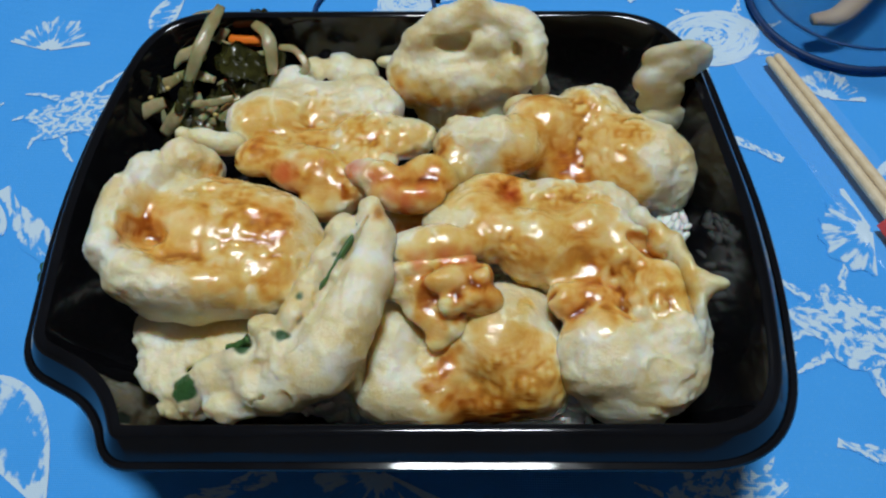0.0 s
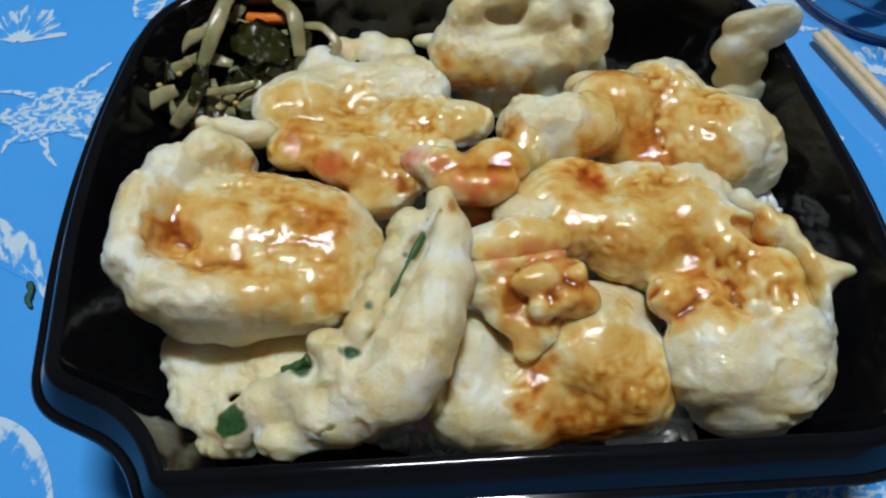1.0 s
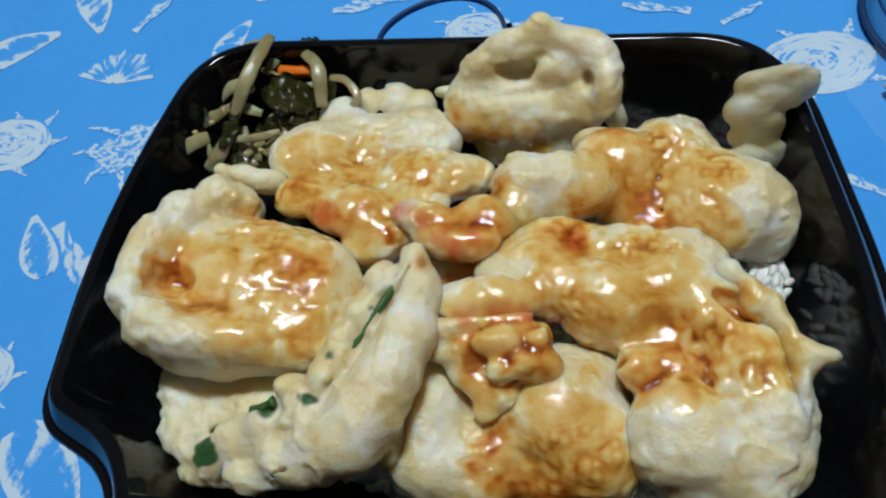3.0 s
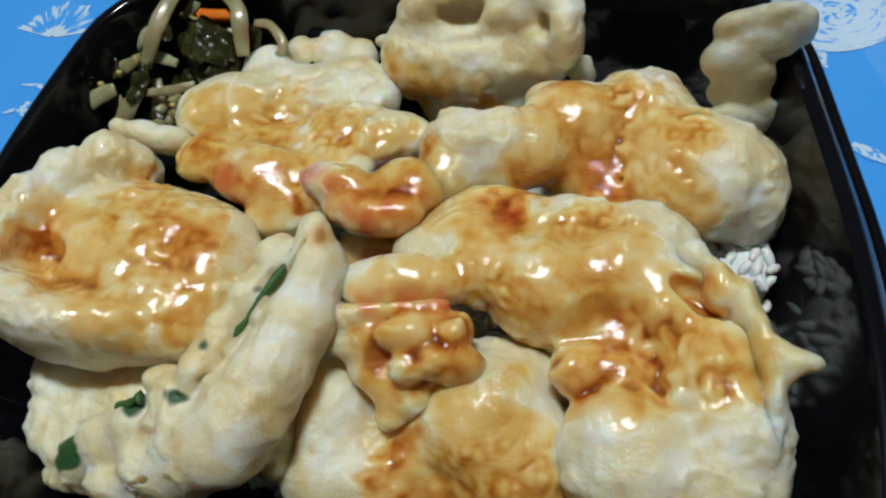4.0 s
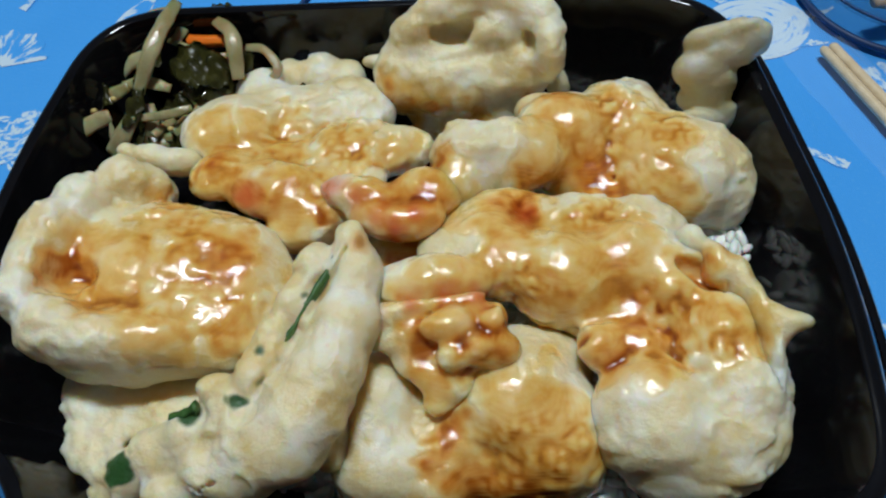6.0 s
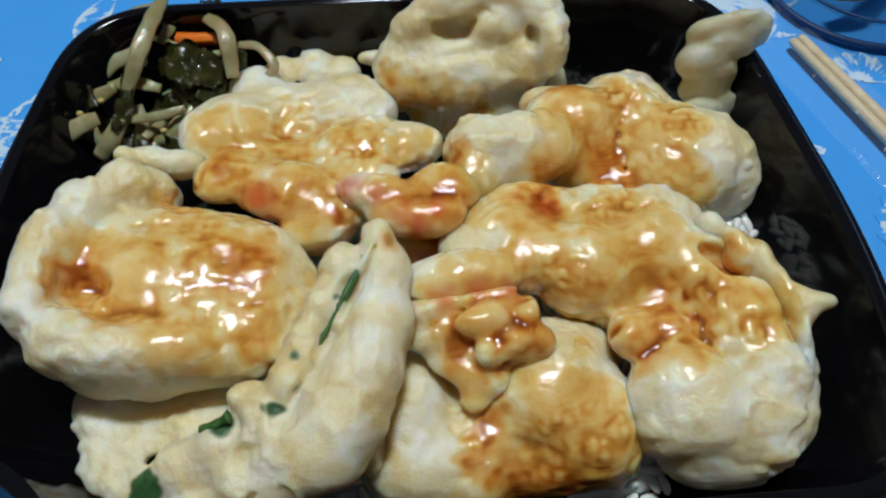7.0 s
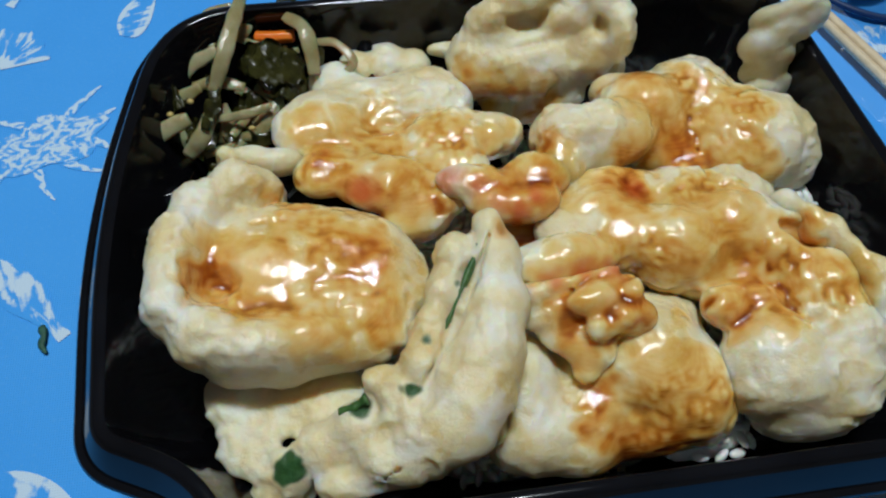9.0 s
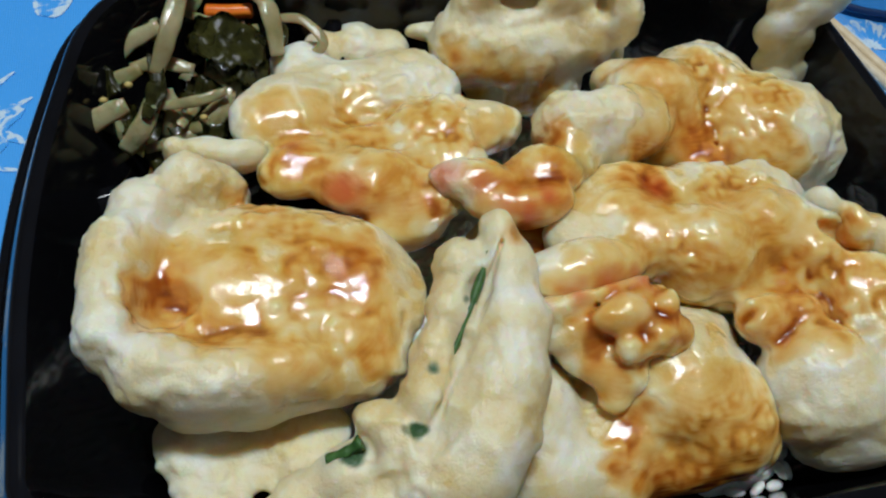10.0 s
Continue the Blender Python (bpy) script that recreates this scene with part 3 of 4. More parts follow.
def rubber_band():
    bm = bmesh.new()
    line = [Vector((0.0035 + 0.0275 * math.cos(q), 0.3251 + 0.0265 * math.sin(q) + 0.002 * math.sin(2 * q), 0.0018)) for q in (2 * math.pi * k / 80 for k in range(80))]
    sweep(bm, line, 0.0009, 8, closed=True)
    tagged(part("rubber_band", bm, RUBBER), "thin dark blue rubber band lying on the cloth", "rubber band")


def green_flake():
    bm = bmesh.new()
    sweep(bm, smooth_line([(-0.1149, 0.1969, 0.0012), (-0.1135, 0.1935, 0.0016), (-0.1139, 0.1902, 0.0014), (-0.1122, 0.1874, 0.0012)], 5), [0.0008, 0.0012, 0.0014, 0.0013, 0.0012, 0.0010, 0.0009, 0.0011, 0.0013, 0.0012, 0.0011, 0.0010, 0.0009, 0.0008, 0.0006, 0.0004], 6, 0.35)
    tagged(part("seaweed_flake", bm, SEAWEED), "tiny curled green seaweed flake fallen on the cloth", "flake")


# ---- the food ----
def rice_bed():
    bed = fried("rice_bed", [(112.6, 193.2, 32, 7, 11, 8), (70.2, 133.2, 26, 16, 8, 7), (35, 180.1, -2, 72, 46, 24), (94.7, 198.8, 6, 24, 34, 20), (40.7, 155.8, 2, 66, 26, 20), (78.2, 229.2, 2, 44, 26, 20), (0.7, 172.3, -0, 50, 30, 20), (105, 180.1, 16, 14, 22, 16)],
                melted=8.0, step=1.2, rough=1.0, bubble=1.6, bubble_size=5.0, mat=RICE)
    tagged(bed, "bed of white steamed rice filling the tray under the tempura", "rice")
    rng = random.Random(5)
    shape = bmesh.new()
    bmesh.ops.create_uvsphere(shape, u_segments=8, v_segments=6, radius=1.0)
    cos = np.array([v.co for v in shape.verts])
    faces = [[v.index for v in f.verts] for f in shape.faces]
    shape.free()
    verts, polys = [], []
    top = {}
    for v in bed.data.vertices:
        key = (round(v.co.x / 0.003), round(v.co.y / 0.003))
        top[key] = max(top.get(key, 0), v.co.z)
    for key in rng.sample(sorted(top), min(1400, len(top))):
        z = top[key]
        m = Euler((rng.uniform(-0.4, 0.4), rng.uniform(-0.5, 0.5), rng.uniform(0, 6.3))).to_matrix()
        pts = (cos * np.array((0.0027, 0.00130, 0.00120)) * rng.uniform(0.85, 1.1)) @ np.array(m.transposed())
        base = len(verts)
        verts += (pts + np.array((key[0] * 0.003 + rng.uniform(-0.001, 0.001), key[1] * 0.003, z + 0.0003))).tolist()
        polys += [[base + i for i in f] for f in faces]
    me = bpy.data.meshes.new("rice_grain")
    me.from_pydata(verts, [], polys)
    me.polygons.foreach_set("use_smooth", [True] * len(me.polygons))
    me.materials.append(RICE)
    ob = new("rice_grain", me)
    ob.parent = bed
    tagged(ob, "white rice grains", kind="stuff")


def pickle_strand(points, width, flat):
    line = smooth_line(points, 7)
    bm = bmesh.new()
    n = len(line)
    sweep(bm, line, [width / 1000 * (0.75 + 0.25 * math.sin(math.pi * i / (n - 1))) * (1 + 0.18 * noise.noise(line[i] * 300)) for i in range(n)], 10, flat, up=(0.3, -0.5, 0.8))
    tagged(part("pickle_strand", bm, STRAND), "pale translucent strand of pickled vegetable in the tray corner", "pickle", "heap of pickles")


def pickle_leaf(points, width):
    line = smooth_line(points, 9)
    bm = bmesh.new()
    rows, n = [], len(line)
    for i, c in enumerate(line):
        d = (line[min(i + 1, n - 1)] - line[max(i - 1, 0)]).normalized()
        s = d.cross(Vector((0.1, -0.4, 0.9))).normalized()
        w = width / 1000 * (0.5 + 0.6 * math.sin(math.pi * (i + 0.5) / n))
        row = []
        for k in range(11):
            u = -1 + k / 5
            q = c + s * (w * u)
            row.append(bm.verts.new(q + Vector((0, 0, 0.0035 * noise.noise(q * 260) + 0.0015 * noise.noise(q * 700)))))
        rows.append(row)
    for a, b in zip(rows, rows[1:]):
        for k in range(10):
            bm.faces.new((a[k], a[k + 1], b[k + 1], b[k]))
    bmesh.ops.solidify(bm, geom=bm.faces[:], thickness=0.0006)
    tagged(part("pickle_leaf", bm, LEAF), "dark green wet crumpled pickled leaf among pale strands", "pickle", "heap of pickles")


def carrot_strip(points):
    bm = bmesh.new()
    sweep(bm, smooth_line(points, 6), 0.0021, 4, 0.95, up=(0.1, -0.6, 0.8))
    bmesh.ops.bevel(bm, geom=bm.edges[:], offset=0.0004, segments=2, affect="EDGES")
    tagged(part("carrot_strip", bm, CARROT), "short bright orange strip of carrot on the pickles", "carrot")


def leaf_strip(parent, points, width, tall):
    bm = bmesh.new()
    line = smooth_line(points, 8)
    sweep(bm, line, [width * (0.7 + 0.5 * noise.noise(c * 400)) for c in line], 6, tall)
    part("leaf", bm, GREEN, parent, "dark green leaf showing through the batter")


def mustard_seed(place):
    bm = bmesh.new()
    bmesh.ops.create_uvsphere(bm, u_segments=12, v_segments=8, radius=0.0008)
    for v in bm.verts:
        v.co.x *= 1.25
    ob = part("mustard_seed", bm, SEED)
    ob.location = place
    tagged(ob, "tiny round yellow mustard seed stuck on the pickles", "seed", "seeds on the pickles")


def pickle_heap():
    rng = random.Random(11)
    for i in range(30):
        a, r = rng.uniform(0, 6.3), math.sqrt(rng.random())
        c = Vector((-0.0352 + 0.025 * r * math.cos(a), 0.2385 + 0.020 * r * math.sin(a), 0.028 + 0.016 * (1 - r * r)))
        q, l = rng.uniform(0, 6.3), rng.uniform(0.008, 0.014)
        d = Vector((math.cos(q), math.sin(q), rng.uniform(-0.3, 0.3))) * l
        bend = Vector((-d.y, d.x, 0.3 * l)) * rng.uniform(-0.6, 0.6)
        if i % 2:
            pickle_strand([c - d, c + bend, c + d], rng.uniform(1.1, 1.9), rng.uniform(0.25, 0.4))
        else:
            pickle_leaf([c - d * 0.8, c + bend * 0.6, c + d * 0.8], rng.uniform(3.0, 5.0))


room()
CLOTHING = table_with_cloth()
print_on(CLOTHING)
black_tray()
blue_cup(0.2140, 0.3282, 0.0435)
stick_in_cup()
chopsticks()
rubber_band()
green_flake()
rice_bed()
pickle_heap()
tagged(fried('vegetable_tempura',
      [(-23.7, 174.9, 56, 31, 22, 10, -8, -6), (-39.9, 201.3, 61, 8, 7, 8), (-48.4, 195.5, 62, 8, 7, 8), (-52.2, 184.9, 64, 7, 9, 8), (-54.7, 175.4, 64, 6.5, 9, 8), (-53.5, 166.8, 64, 8, 8, 10), (-46.2, 159.7, 62, 10, 9, 11), (-35.3, 156.5, 61, 12, 8, 10), (-25.1, 158.1, 58, 13, 8, 10), (-15.4, 163.2, 55, 13, 9, 9), (-8, 175, 54, 9, 14, 9), (-31.6, 152.2, 53, 6, 3, 8), (-21.6, 154.6, 52, 15, 3, 6), (-10.3, 157.6, 52, 10, 3, 7), (-41, 154.1, 53, 8, 4, 7), (-35, 200.6, 56, 8, 6, 8)],
      hollows=[(-43.2, 172, 70, 7, 6, 9, 20), (-36.2, 181.5, 72, 9, 5, 7, 30)],
      sauce=[(-30.7, 174.3, 70, 18), (-15.6, 171.4, 70, 22), (-42.5, 172.8, 68, 10), (-42, 182, 70, 7), (-7.6, 165.7, 64, 15), (-23.2, 161.9, 71, 14), (-22.7, 187.4, 66, 14)],
      white=[(-30.2, 155.5, 70, 15), (-52.5, 165.9, 64, 12), (-22.5, 155.5, 70, 8), (-48.8, 186.4, 68, 8)],
      # last two brown spots paint the shade along the back edge
      brown=[(-45.1, 173.6, 66, 7), (-5, 176.4, 60, 9), (-25, 194.2, 62, 8)], melted=3.6),
      'round vegetable slice in pale gold batter, amber sauce on top', 'tempura')
tagged(fried('leaf_tempura',
      [(20.6, 178.8, 66, 4.2, 4.5, 5), (21.6, 172.1, 62, 7.5, 8.5, 8), (19.6, 160.6, 61.5, 9, 10, 8.5), (16.1, 150.0, 61, 9.5, 10, 8.5), (11.9, 141.3, 59, 10.5, 10, 8.5), (5.9, 134.4, 56, 12, 9, 9), (-4.5, 130.5, 51, 12, 7.5, 8), (-16.4, 126.9, 46, 10, 4.5, 6), (12.1, 173.4, 61.5, 5.5, 7, 7.5), (8.8, 164.5, 61, 5.5, 7, 7.5), (4.8, 155.9, 60.5, 5.5, 7, 7.5), (1.1, 147.8, 59.5, 5.5, 7, 7.5), (-3.6, 141.8, 56.5, 6.5, 7, 7), (-9.1, 146.7, 56, 3.6, 3.6, 5), (-13.6, 138.6, 51, 8, 7, 7), (-22.1, 136.0, 48, 8, 6, 6), (-30.2, 132.7, 44, 7, 6, 6), (-32.1, 150.5, 43, 20, 12, 4), (-45.0, 150.5, 43, 6, 9, 4.5), (-41.4, 139.3, 42, 8, 9, 4.5), (-33.7, 129.0, 39, 9, 3.5, 5), (15.9, 140.2, 47, 5.5, 10, 7)],
      hollows=[(16.0, 166.3, 68.5, 10.5, 0.8, 5.5, -117.4, -0.0), (6.2, 149.5, 67.0, 12.8, 0.9, 6, -121.0, -7.3), (-10.0, 125.1, 54.0, 5.6, 0.7, 4, -156.4, -20.8)],
      white=[(18.6, 150.4, 70, 9), (15.8, 134.2, 67, 8), (-2.9, 129.0, 60, 9), (24.5, 162.2, 70, 6), (-32.4, 143.1, 48, 6)],
      green=[(-31.2, 132.0, 50, 4.2), (-13.3, 142.1, 57, 3.2), (10.9, 164.7, 64, 1.6), (3.7, 152.2, 61, 2.6), (1.0, 146.7, 60, 3), (-1.8, 142.5, 59, 2.6), (-14.2, 129.8, 48, 2.2)],
      brown=[(24.0, 176.2, 70, 3)], melted=3.4, hk=0.4, rough=1.15, bubble=1.1),
      'folded green leaf in pale lumpy batter with a lengthwise slit', 'tempura')
tagged(fried('fish_tempura',
      [(24.5, 147.4, 42, 12, 14, 12), (27.3, 135.6, 39, 14, 12, 12), (37.2, 134.2, 38, 13, 12, 11), (57.5, 148, 43, 16, 16, 14), (65.5, 140.9, 41, 13, 15, 13), (55, 134.2, 36, 18, 9, 10), (43.5, 143.4, 39, 13, 15, 11), (69.6, 134.3, 36, 8, 8, 8), (60.2, 157.3, 40, 16, 10, 12), (46.7, 152.7, 38, 12, 10, 10)],
      sauce=[(54.9, 137, 56, 22), (65.4, 132.2, 52, 16), (48.6, 128.3, 44, 15), (44, 135.9, 50, 10), (59.4, 128.6, 48, 14), (64.1, 141.9, 56, 12)],
      white=[(27.2, 137.7, 54, 11), (48.8, 139.4, 54, 5)],
      brown=[(48.6, 126.5, 42, 8), (40.8, 132.4, 46, 7), (56.4, 127.2, 40, 7), (42.5, 143.4, 52, 7)], rough=0.8, bubble=0.5),
      'plump pale tempura piece with sauce running over one end', 'tempura')
SAUCE = [(41, 161.8, 64, 16), (51.9, 170.8, 64, 15), (59.8, 166.5, 62, 15), (76.1, 177.4, 62, 17), (83, 162.7, 62, 16), (48.8, 152.5, 62, 14), (89.1, 156, 58, 13), (56.9, 186.6, 60, 16), (96.1, 167.4, 60, 13), (38, 146.8, 56, 9), (76.5, 153.5, 60, 9), (69, 165.3, 64, 12), (102.4, 155.1, 60, 10)]
WHITE = [(83.3, 143.5, 60, 10), (93.4, 136.4, 58, 11), (66.1, 169, 64, 7), (46.2, 156.7, 65, 4.5), (104.3, 142.7, 58, 9), (103.5, 130.5, 48, 9), (40.9, 145.9, 54, 4)]
RED = [(34.5, 163.2, 61, 5), (42.5, 164.8, 62, 5), (49.6, 165.1, 62, 4), (26.5, 161.4, 60, 5), (61.2, 188.8, 58, 4)]
# the spot at (101.1, 174.8, 54) paints the shadow between body and fringe
BROWN = [(85.1, 161, 57, 9), (75.8, 152.9, 50, 8), (51.9, 157.9, 58, 9), (36, 156.2, 56, 10), (44, 154.4, 58, 8), (56.6, 159.7, 58, 6), (101.1, 174.8, 54, 7), (42.4, 152.8, 56, 7), (58.7, 188.4, 57, 7), (53.4, 152.8, 56, 7), (89.4, 158.6, 58, 6)]
prawn = tagged(new('prawn_tempura'), 'large curled battered prawn with a red tail, glazed in sauce', 'prawn')
piece = fried('body',
      [(38.9, 171.1, 57, 15, 8, 8), (56.9, 178, 53, 13, 10, 10), (68.5, 174.2, 53, 14, 13, 11), (83.8, 178.1, 51, 14, 12, 12), (95.1, 172.8, 50, 13, 12, 12), (102.9, 160.4, 49, 13, 13, 13), (105.1, 148.9, 47, 12, 13, 13), (92.7, 155.5, 44, 12, 12, 10), (84.7, 145.2, 50, 12, 10, 11), (82.3, 138.9, 47, 10, 10, 10), (99.2, 138.7, 43, 16, 14, 14), (93, 132.7, 39, 14, 9, 11), (108.6, 142.5, 42, 9, 12, 12), (89.2, 140.1, 48, 12, 12, 12), (76.2, 156.2, 53, 6.5, 6, 6.5), (83.9, 156.9, 51, 8, 6, 7), (84.1, 165.1, 47, 11, 8, 9), (76.8, 168.3, 48, 10, 8, 8), (55.3, 192.3, 51, 16, 9, 8), (51.1, 184.7, 52, 15, 10, 9), (70.9, 188.4, 50, 16, 11, 10), (88.2, 188.2, 48, 14, 10, 10), (43.4, 181.7, 52, 10, 7, 7)],
      hollows=[(99.6, 170.6, 60, 7, 2.5, 5, -30), (69, 156.9, 58, 5.1, 3, 5, 7.6, 0)],
      sauce=SAUCE,
      white=WHITE,
      red=RED,
      brown=BROWN, melted=3.0, bubble=1.0)
piece.parent = prawn
piece = fried('tail',
      [(39.7, 158.2, 61, 3.4, 3.2, 3.4), (49.1, 153.8, 60, 3.6, 3.4, 3.6), (52.2, 159.5, 61, 3, 3, 3.2), (43.3, 152.2, 59, 3.6, 3.4, 3.4), (34.4, 159.7, 58, 3, 3, 3), (44.1, 159.2, 60, 5.5, 5, 5.5), (47.9, 162.7, 59, 4, 4, 4), (52.7, 155.4, 56, 6, 5, 6), (51.9, 162, 57, 5, 5, 5), (48.7, 157.1, 56, 6, 5, 5), (37.5, 160.7, 56, 5, 4, 4), (39, 153.2, 53, 7, 8, 4), (32.6, 158.6, 56, 9, 5, 4), (35.1, 154.5, 54, 6, 6, 3), (39.5, 145.9, 51, 3.5, 5, 3), (43, 150.3, 52, 6, 6, 4), (28.8, 162.4, 59, 6, 3, 3), (38, 163.8, 60.5, 14.8, 1.8, 3, 9.8, 2.4)],
      sauce=SAUCE,
      white=WHITE,
      red=RED,
      brown=BROWN, melted=2.0, step=0.55, rough=0.9, bubble=2.2, bubble_size=3.2)
piece.parent = prawn
tagged(piece, 'red prawn tail in bubbly browned batter')
piece = fried('batter_fringe',
      [(98.0, 179.9, 56, 4, 5, 7), (102.3, 173.6, 57, 3.6, 6, 7), (106.7, 169.9, 57, 3.6, 6, 7), (109.2, 163.2, 56, 3.4, 7, 8), (112.1, 158.6, 58, 4, 5, 6), (114.9, 157.6, 61, 5, 2.2, 2.6), (111.2, 153.6, 54, 3.2, 7, 9), (111.0, 146.9, 48, 3.4, 7, 10), (113.1, 140.0, 42, 3.4, 4, 6)],
      sauce=SAUCE,
      white=WHITE,
      red=RED,
      brown=BROWN, melted=3.0, step=0.55, rough=0.7)
piece.parent = prawn
tagged(piece, 'thin ragged fringe of crisp batter')
# first sauce spot, like the first brown one, stands in for gap shade
SAUCE = [(32.0, 184.0, 50, 15), (71.3, 216.4, 62, 13), (85.4, 217.7, 60, 15), (78, 203.4, 56, 15), (90.6, 212.6, 58, 13), (26.9, 192.2, 64, 12), (40.1, 195.4, 62, 11), (93.5, 200.4, 54, 9), (95.2, 192.7, 50, 10), (65.9, 199.4, 56, 10), (98.6, 208.8, 60, 8)]
WHITE = [(53.6, 202.7, 66, 12), (89.4, 202.5, 60, 9), (103, 202.2, 60, 12), (62.1, 204.7, 66, 8), (111.4, 198.7, 50, 7), (79.8, 198.1, 50, 4)]
RED = [(14.4, 195.9, 61, 6), (19.9, 192, 62, 5), (25.3, 187.2, 61, 5), (30.3, 184.5, 60, 4.5), (34.5, 187.4, 62, 3)]
# first brown spot paints shade into the gap under the tail
BROWN = [(32.0, 184.0, 50, 15), (78.6, 202.3, 50, 9), (67.5, 225.6, 55, 7), (38.1, 205.3, 60, 6), (26.5, 197.7, 62, 5), (36.7, 191.8, 60, 5), (94.5, 228.9, 52, 5)]
prawn = tagged(new('prawn_tempura'), 'battered prawn with a pink tail tip and a pale knobbly end', 'prawn')
piece = fried('body',
      [(43.2, 199.6, 56, 8, 7, 7), (46.6, 207.9, 55, 11, 11, 10), (59.1, 209.5, 54, 15, 11, 11), (72.2, 219.2, 50, 14, 13, 12), (87.4, 224.7, 47, 14, 13, 12), (77.6, 210.3, 45, 14, 11, 10), (94.1, 214.1, 47, 13, 13, 12), (101.4, 207.4, 47, 18, 16, 14), (111.8, 205.7, 43, 10, 13, 12), (80, 199.4, 48, 5, 4, 2.5), (67.1, 229.1, 48, 9, 6, 7), (91.8, 233.5, 48, 6, 4, 5)],
      hollows=[(70.6, 201.5, 64, 2, 9, 5, -20)],
      sauce=SAUCE,
      white=WHITE,
      red=RED,
      brown=BROWN)
piece.parent = prawn
# first lump is added filler in the gap, there to carry the painted shade
piece = fried('tail',
      [(31.4, 187.0, 44, 15, 9, 6), (15.7, 197.4, 59, 7, 4, 4), (19.4, 195.4, 59, 8, 5, 5), (30.9, 187.7, 58, 9, 5, 6), (24.6, 192.2, 58, 9, 8, 5), (35.8, 189, 58, 7, 5, 5), (37.3, 196.9, 57, 10, 8, 7)],
      sauce=SAUCE,
      white=WHITE,
      red=RED,
      brown=BROWN, melted=2.2, rough=0.8)
piece.parent = prawn
tagged(piece, 'pink prawn tail tip')
tagged(fried('sweet_potato_tempura',
      [(-3.2, 231.1, 47, 26, 13, 8), (-18.7, 224.9, 52, 13, 12, 7), (10.9, 235, 45, 16, 13, 8), (1.5, 255.7, 41, 7, 10, 6), (-13.7, 243.6, 46, 9, 8, 6), (-7.3, 252.4, 42, 6, 7, 5), (10.2, 251.9, 42, 6, 7, 5), (-17.5, 206.1, 54, 10, 9, 5), (-3, 200.9, 55, 14, 9, 6), (9.6, 195.8, 53, 11, 7, 6), (17.8, 215.8, 51, 15, 11, 7), (28.7, 217.2, 49, 10, 8, 7), (4.2, 191, 50, 10, 6, 6), (-2, 212.7, 48, 20, 10, 8), (9.3, 211.3, 48, 16, 10, 8), (-26.6, 221.9, 53, 7, 8, 5), (14.4, 204.2, 53, 12, 8, 5)],
      hollows=[(7.7, 212.7, 61, 16, 1.2, 3, 8), (24.2, 207.3, 62, 7, 2, 3, -30)],
      sauce=[(-13.5, 208.2, 60, 15), (-4.1, 214.9, 57, 17), (-14.5, 200.4, 59, 12), (14.4, 213.9, 58, 12), (7.2, 197.3, 60, 10), (-22.7, 220.5, 59, 9), (28.7, 212.1, 57, 9), (2.1, 192.5, 58, 10)],
      white=[(14.7, 210.8, 59, 7), (5.5, 225.6, 55, 10), (2.7, 192.4, 61, 5), (2.3, 249.2, 48, 8)],
      red=[(-9, 196.7, 60, 5)],
      brown=[(-10.2, 197.5, 60, 9), (-19.7, 209.9, 58, 5), (12.6, 191.3, 58, 5), (-4.6, 193.3, 60, 5), (25.5, 207, 58, 5)], melted=3.0),
      'yellow vegetable slice in thin batter with a browned sauced fringe', 'tempura')
tagged(fried('round_tempura',
      [(42.2, 245.3, 48, 21, 14, 12), (27.2, 245.3, 46, 9, 11, 11.5), (62.7, 246.6, 48, 9, 11, 11.5), (45.9, 238.5, 37, 17, 8, 9), (33.3, 250.0, 58.8, 8.5, 6, 8), (41.2, 252.0, 64.4, 9, 6, 8), (50.6, 254.0, 66.4, 8, 6, 8), (59.6, 253.0, 63.6, 9, 6, 8), (67.1, 250.0, 61.3, 7, 7, 9), (69.3, 243.0, 57.2, 5, 9, 10), (50.3, 255.0, 70.4, 3.2, 3, 4.5), (53.9, 247.0, 60.0, 7, 5, 6), (19.5, 255.2, 44, 6, 2.6, 3), (11.7, 260.6, 42, 6, 2.2, 2.6), (73.4, 247.4, 39, 4, 5, 5)],
      hollows=[(45.1, 241.2, 61.5, 14.5, 1.3, 4.5, 6.9, -2.0), (42.7, 247.9, 62, 6, 3, 4), (64.1, 243.0, 60, 2, 5, 3)],
      sauce=[(26.0, 232.3, 48, 10), (48.2, 223.9, 48, 11), (36.8, 227.2, 48, 9)],
      white=[(62.8, 237.5, 58, 6), (46.5, 232.4, 60, 10)],
      brown=[(23.0, 234.8, 48, 7), (42.3, 227.9, 44, 8), (63.5, 233.7, 44, 6)], rough=0.9, bubble=0.6),
      'round plump tempura piece with a wrinkled batter crust', 'tempura')
tagged(fried('batter_crisp',
      [(107.8, 222.9, 46, 8, 3.4, 8), (115.2, 225.7, 46, 6, 3, 8), (109.7, 227.7, 53, 8, 3.2, 7), (106.2, 229.8, 61, 6.6, 5, 6.2), (111.7, 227.8, 57, 6.5, 3.2, 7), (106.8, 233.4, 67, 5, 3, 4.5), (111, 233.6, 68, 6, 2.8, 4.5), (114.7, 233.3, 69, 6, 2.6, 5.5), (118.5, 232.2, 70, 5.5, 2.4, 5.5), (120.1, 231, 68, 4, 2.2, 5), (113.7, 230, 65, 7, 2.8, 5)],
      white=[(105.4, 226.3, 66, 5)], melted=2.2, step=0.42, rough=0.4, bubble=0.7, bubble_size=3.2, mat=CRISP),
      'thin translucent crisp of fried batter standing on the prawn', 'batter crisp')
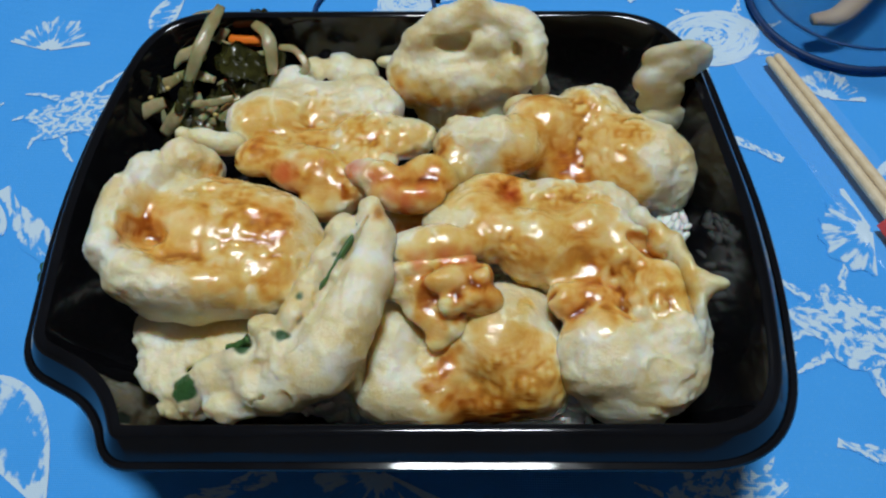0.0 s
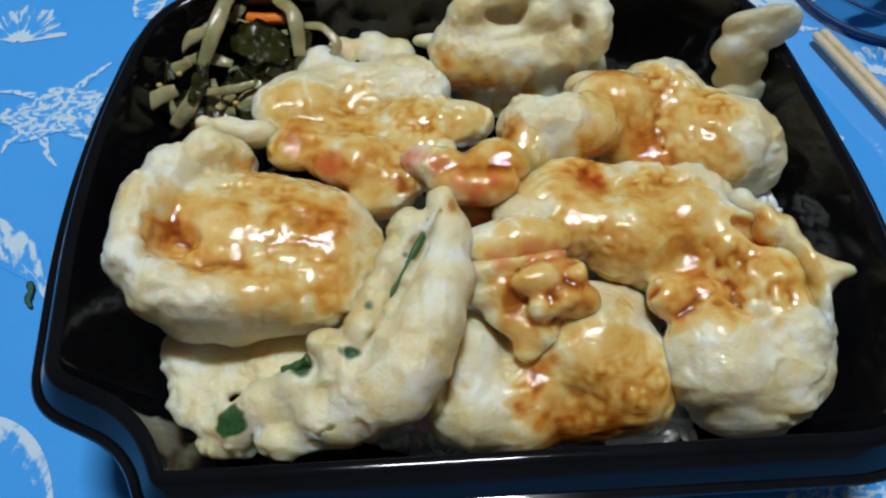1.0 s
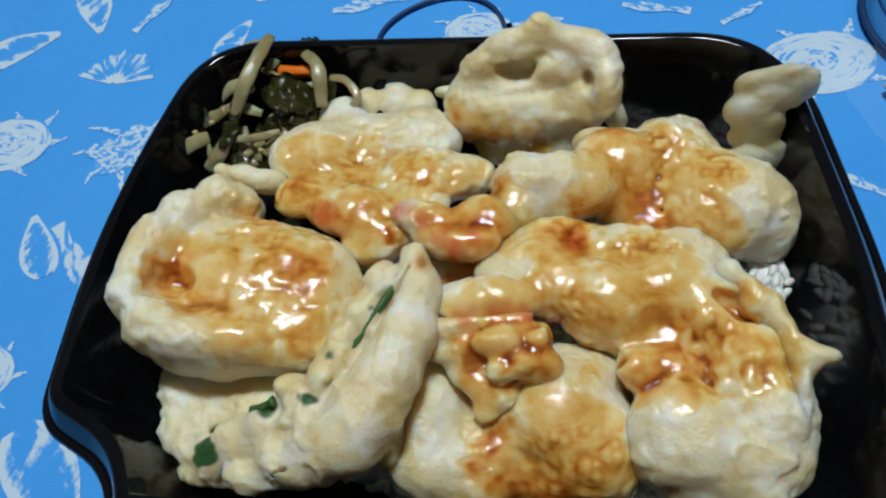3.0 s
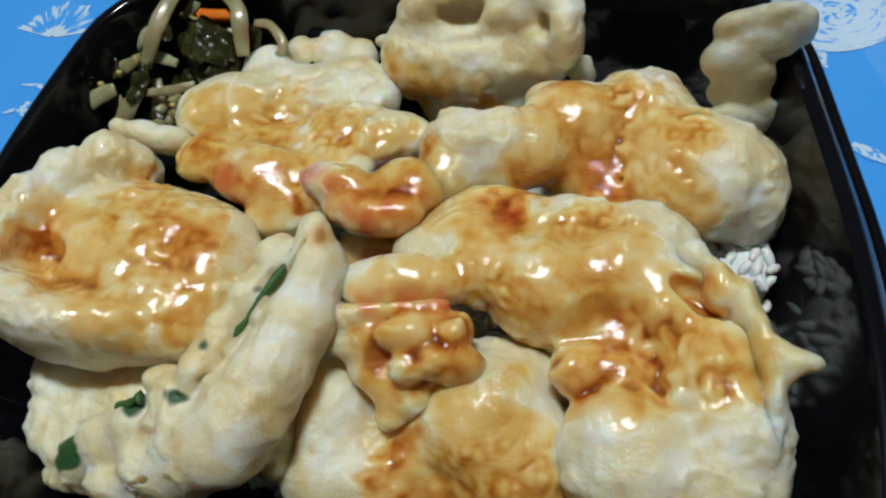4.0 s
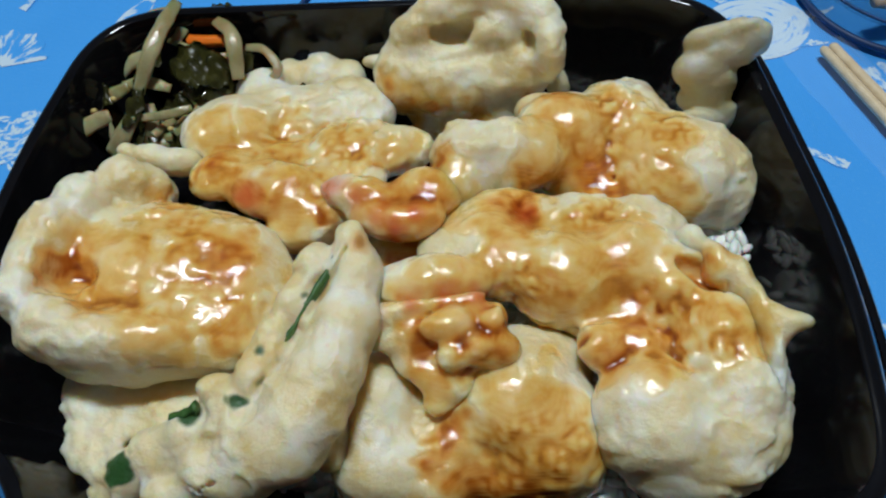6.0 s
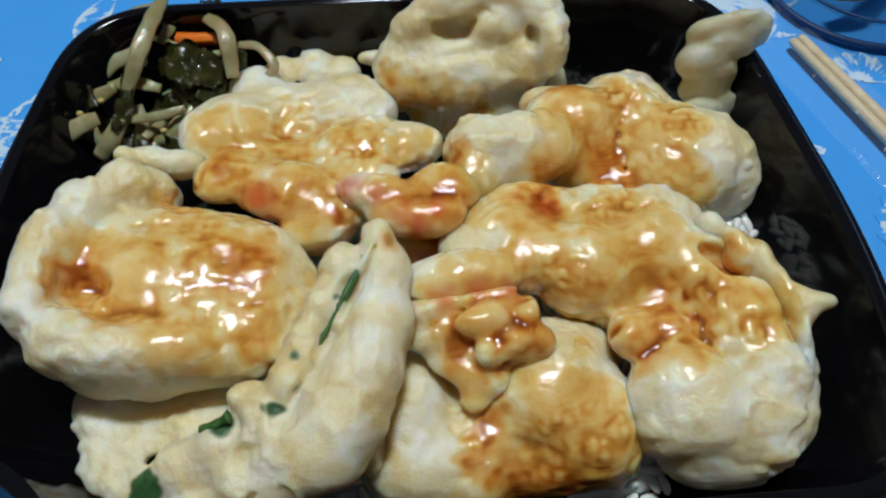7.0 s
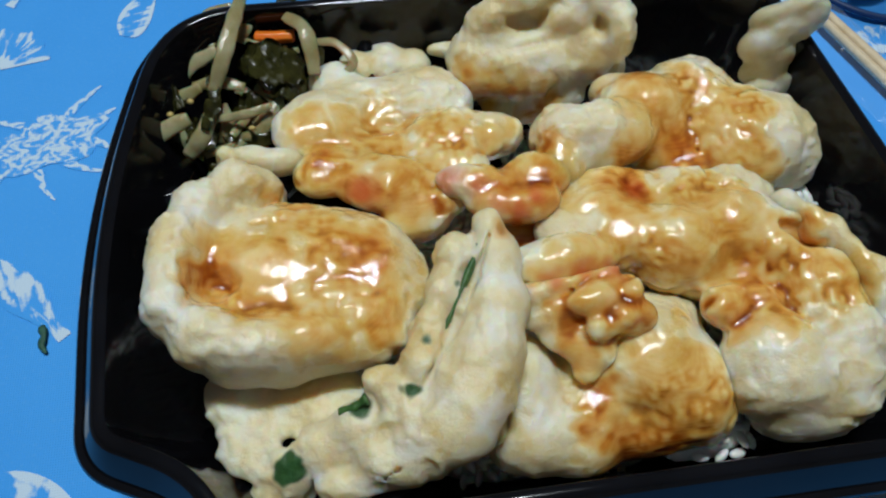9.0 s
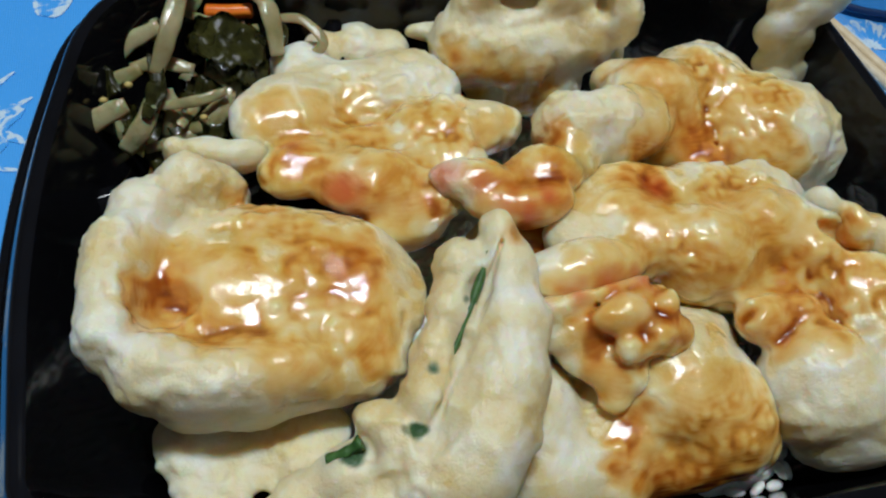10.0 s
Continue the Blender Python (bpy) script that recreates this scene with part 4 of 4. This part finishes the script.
tagged(fried('batter_crumb',
      [(-36.8, 212.1, 56, 5, 4, 5), (-29.8, 211.2, 55, 7, 4, 5), (-42.9, 212.9, 56, 3, 3, 5)], step=0.6, rough=0.6),
      'small pale lump of fried batter resting on the vegetable', 'batter crumb')
for line, width, flat in (
        ([(-0.0384, 0.2658, 0.0620), (-0.0411, 0.2544, 0.0620), (-0.0442, 0.2458, 0.0590), (-0.0487, 0.2397, 0.0520)], 2.3, 0.27),
        ([(-0.0419, 0.2659, 0.0590), (-0.0496, 0.2662, 0.0560), (-0.0515, 0.2618, 0.0540), (-0.0488, 0.2576, 0.0520)], 1.8, 0.24),
        ([(-0.0384, 0.2658, 0.0580), (-0.0380, 0.2610, 0.0560), (-0.0409, 0.2565, 0.0540)], 1.8, 0.24),
        ([(-0.0264, 0.2592, 0.0600), (-0.0211, 0.2538, 0.0600), (-0.0196, 0.2477, 0.0570), (-0.0195, 0.2429, 0.0520)], 2.3, 0.27),
        ([(-0.0183, 0.2537, 0.0540), (-0.0124, 0.2514, 0.0550), (-0.0079, 0.2458, 0.0530), (-0.0113, 0.2441, 0.0500), (-0.0162, 0.2465, 0.0500)], 1.4, 0.3),
        ([(-0.0705, 0.2265, 0.0460), (-0.0624, 0.2296, 0.0500), (-0.0553, 0.2315, 0.0520)], 2.5, 0.3),
        ([(-0.0582, 0.2257, 0.0420), (-0.0530, 0.2283, 0.0470), (-0.0494, 0.2348, 0.0500)], 2.6, 0.3),
        ([(-0.0612, 0.2481, 0.0460), (-0.0566, 0.2520, 0.0500), (-0.0475, 0.2551, 0.0530)], 2.2, 0.3),
        ([(-0.0490, 0.2335, 0.0480), (-0.0393, 0.2326, 0.0500), (-0.0326, 0.2348, 0.0500)], 1.4, 0.36),
        ([(-0.0450, 0.2305, 0.0420), (-0.0362, 0.2303, 0.0450), (-0.0302, 0.2391, 0.0480)], 1.8, 0.3),
        ([(-0.0426, 0.2585, 0.0540), (-0.0344, 0.2530, 0.0550), (-0.0301, 0.2498, 0.0540), (-0.0235, 0.2521, 0.0530)], 1.3, 0.36),
        ([(-0.0659, 0.2427, 0.0460), (-0.0581, 0.2410, 0.0500), (-0.0524, 0.2423, 0.0520)], 2.0, 0.24),
        ([(-0.0547, 0.2435, 0.0510), (-0.0479, 0.2438, 0.0520), (-0.0399, 0.2417, 0.0510)], 1.8, 0.3),
        ([(-0.0371, 0.2439, 0.0480), (-0.0321, 0.2388, 0.0480), (-0.0295, 0.2355, 0.0440)], 1.9, 0.3),
        ([(-0.0471, 0.2387, 0.0480), (-0.0461, 0.2336, 0.0450), (-0.0489, 0.2305, 0.0400)], 2.0, 0.3),
        ([(-0.0346, 0.2646, 0.0520), (-0.0309, 0.2643, 0.0530), (-0.0267, 0.2608, 0.0530)], 1.3, 0.36),
        ([(-0.0613, 0.2362, 0.0440), (-0.0605, 0.2319, 0.0400), (-0.0633, 0.2314, 0.0360)], 2.0, 0.3),
        ([(-0.0414, 0.2326, 0.0400), (-0.0359, 0.2337, 0.0460), (-0.0295, 0.2355, 0.0440)], 1.3, 0.36),
):
    pickle_strand(line, width, flat)
for line, width in (
        ([(-0.0401, 0.2510, 0.0540), (-0.0306, 0.2450, 0.0560), (-0.0222, 0.2450, 0.0520)], 6.0),
        ([(-0.0361, 0.2448, 0.0530), (-0.0281, 0.2414, 0.0520), (-0.0220, 0.2419, 0.0480)], 5.0),
        ([(-0.0494, 0.2449, 0.0540), (-0.0481, 0.2367, 0.0530), (-0.0518, 0.2289, 0.0480)], 1.8),
        ([(-0.0686, 0.2441, 0.0460), (-0.0626, 0.2415, 0.0490), (-0.0572, 0.2383, 0.0500)], 3.6),
        ([(-0.0287, 0.2649, 0.0600), (-0.0248, 0.2643, 0.0590), (-0.0228, 0.2626, 0.0560)], 2.5),
        ([(-0.0209, 0.2650, 0.0510), (-0.0139, 0.2641, 0.0510), (-0.0094, 0.2657, 0.0520)], 1.5),
        ([(-0.0499, 0.2584, 0.0520), (-0.0480, 0.2537, 0.0520), (-0.0448, 0.2521, 0.0510)], 2.5),
        ([(-0.0463, 0.2365, 0.0440), (-0.0401, 0.2352, 0.0420), (-0.0336, 0.2381, 0.0400)], 5),
        ([(-0.0650, 0.2357, 0.0400), (-0.0593, 0.2356, 0.0420), (-0.0547, 0.2355, 0.0440)], 4),
        ([(-0.0214, 0.2512, 0.0510), (-0.0163, 0.2505, 0.0500)], 3),
        ([(-0.0422, 0.2412, 0.0480), (-0.0358, 0.2389, 0.0460), (-0.0295, 0.2419, 0.0440)], 4),
):
    pickle_leaf(line, width)
carrot_strip([(-0.0360, 0.2567, 0.0550), (-0.0304, 0.2560, 0.0550), (-0.0244, 0.2558, 0.0550)])
for place in [(-0.0544, 0.2357, 0.0540), (-0.0605, 0.2334, 0.0520), (-0.0385, 0.2289, 0.0480)]:
    mustard_seed(place)
leaf_strip(bpy.data.objects['leaf_tempura'], [(0.0179, 0.1735, 0.0655), (0.0098, 0.1590, 0.0630), (-0.0009, 0.1424, 0.0575)], 0.0011, 2.0)
leaf_strip(bpy.data.objects['leaf_tempura'], [(-0.0115, 0.1425, 0.0580), (-0.0149, 0.1414, 0.0565), (-0.0181, 0.1411, 0.0550)], 0.0018, 0.7)
leaf_strip(bpy.data.objects['leaf_tempura'], [(-0.0105, 0.1304, 0.0520), (-0.0125, 0.1296, 0.0515)], 0.0012, 0.7)
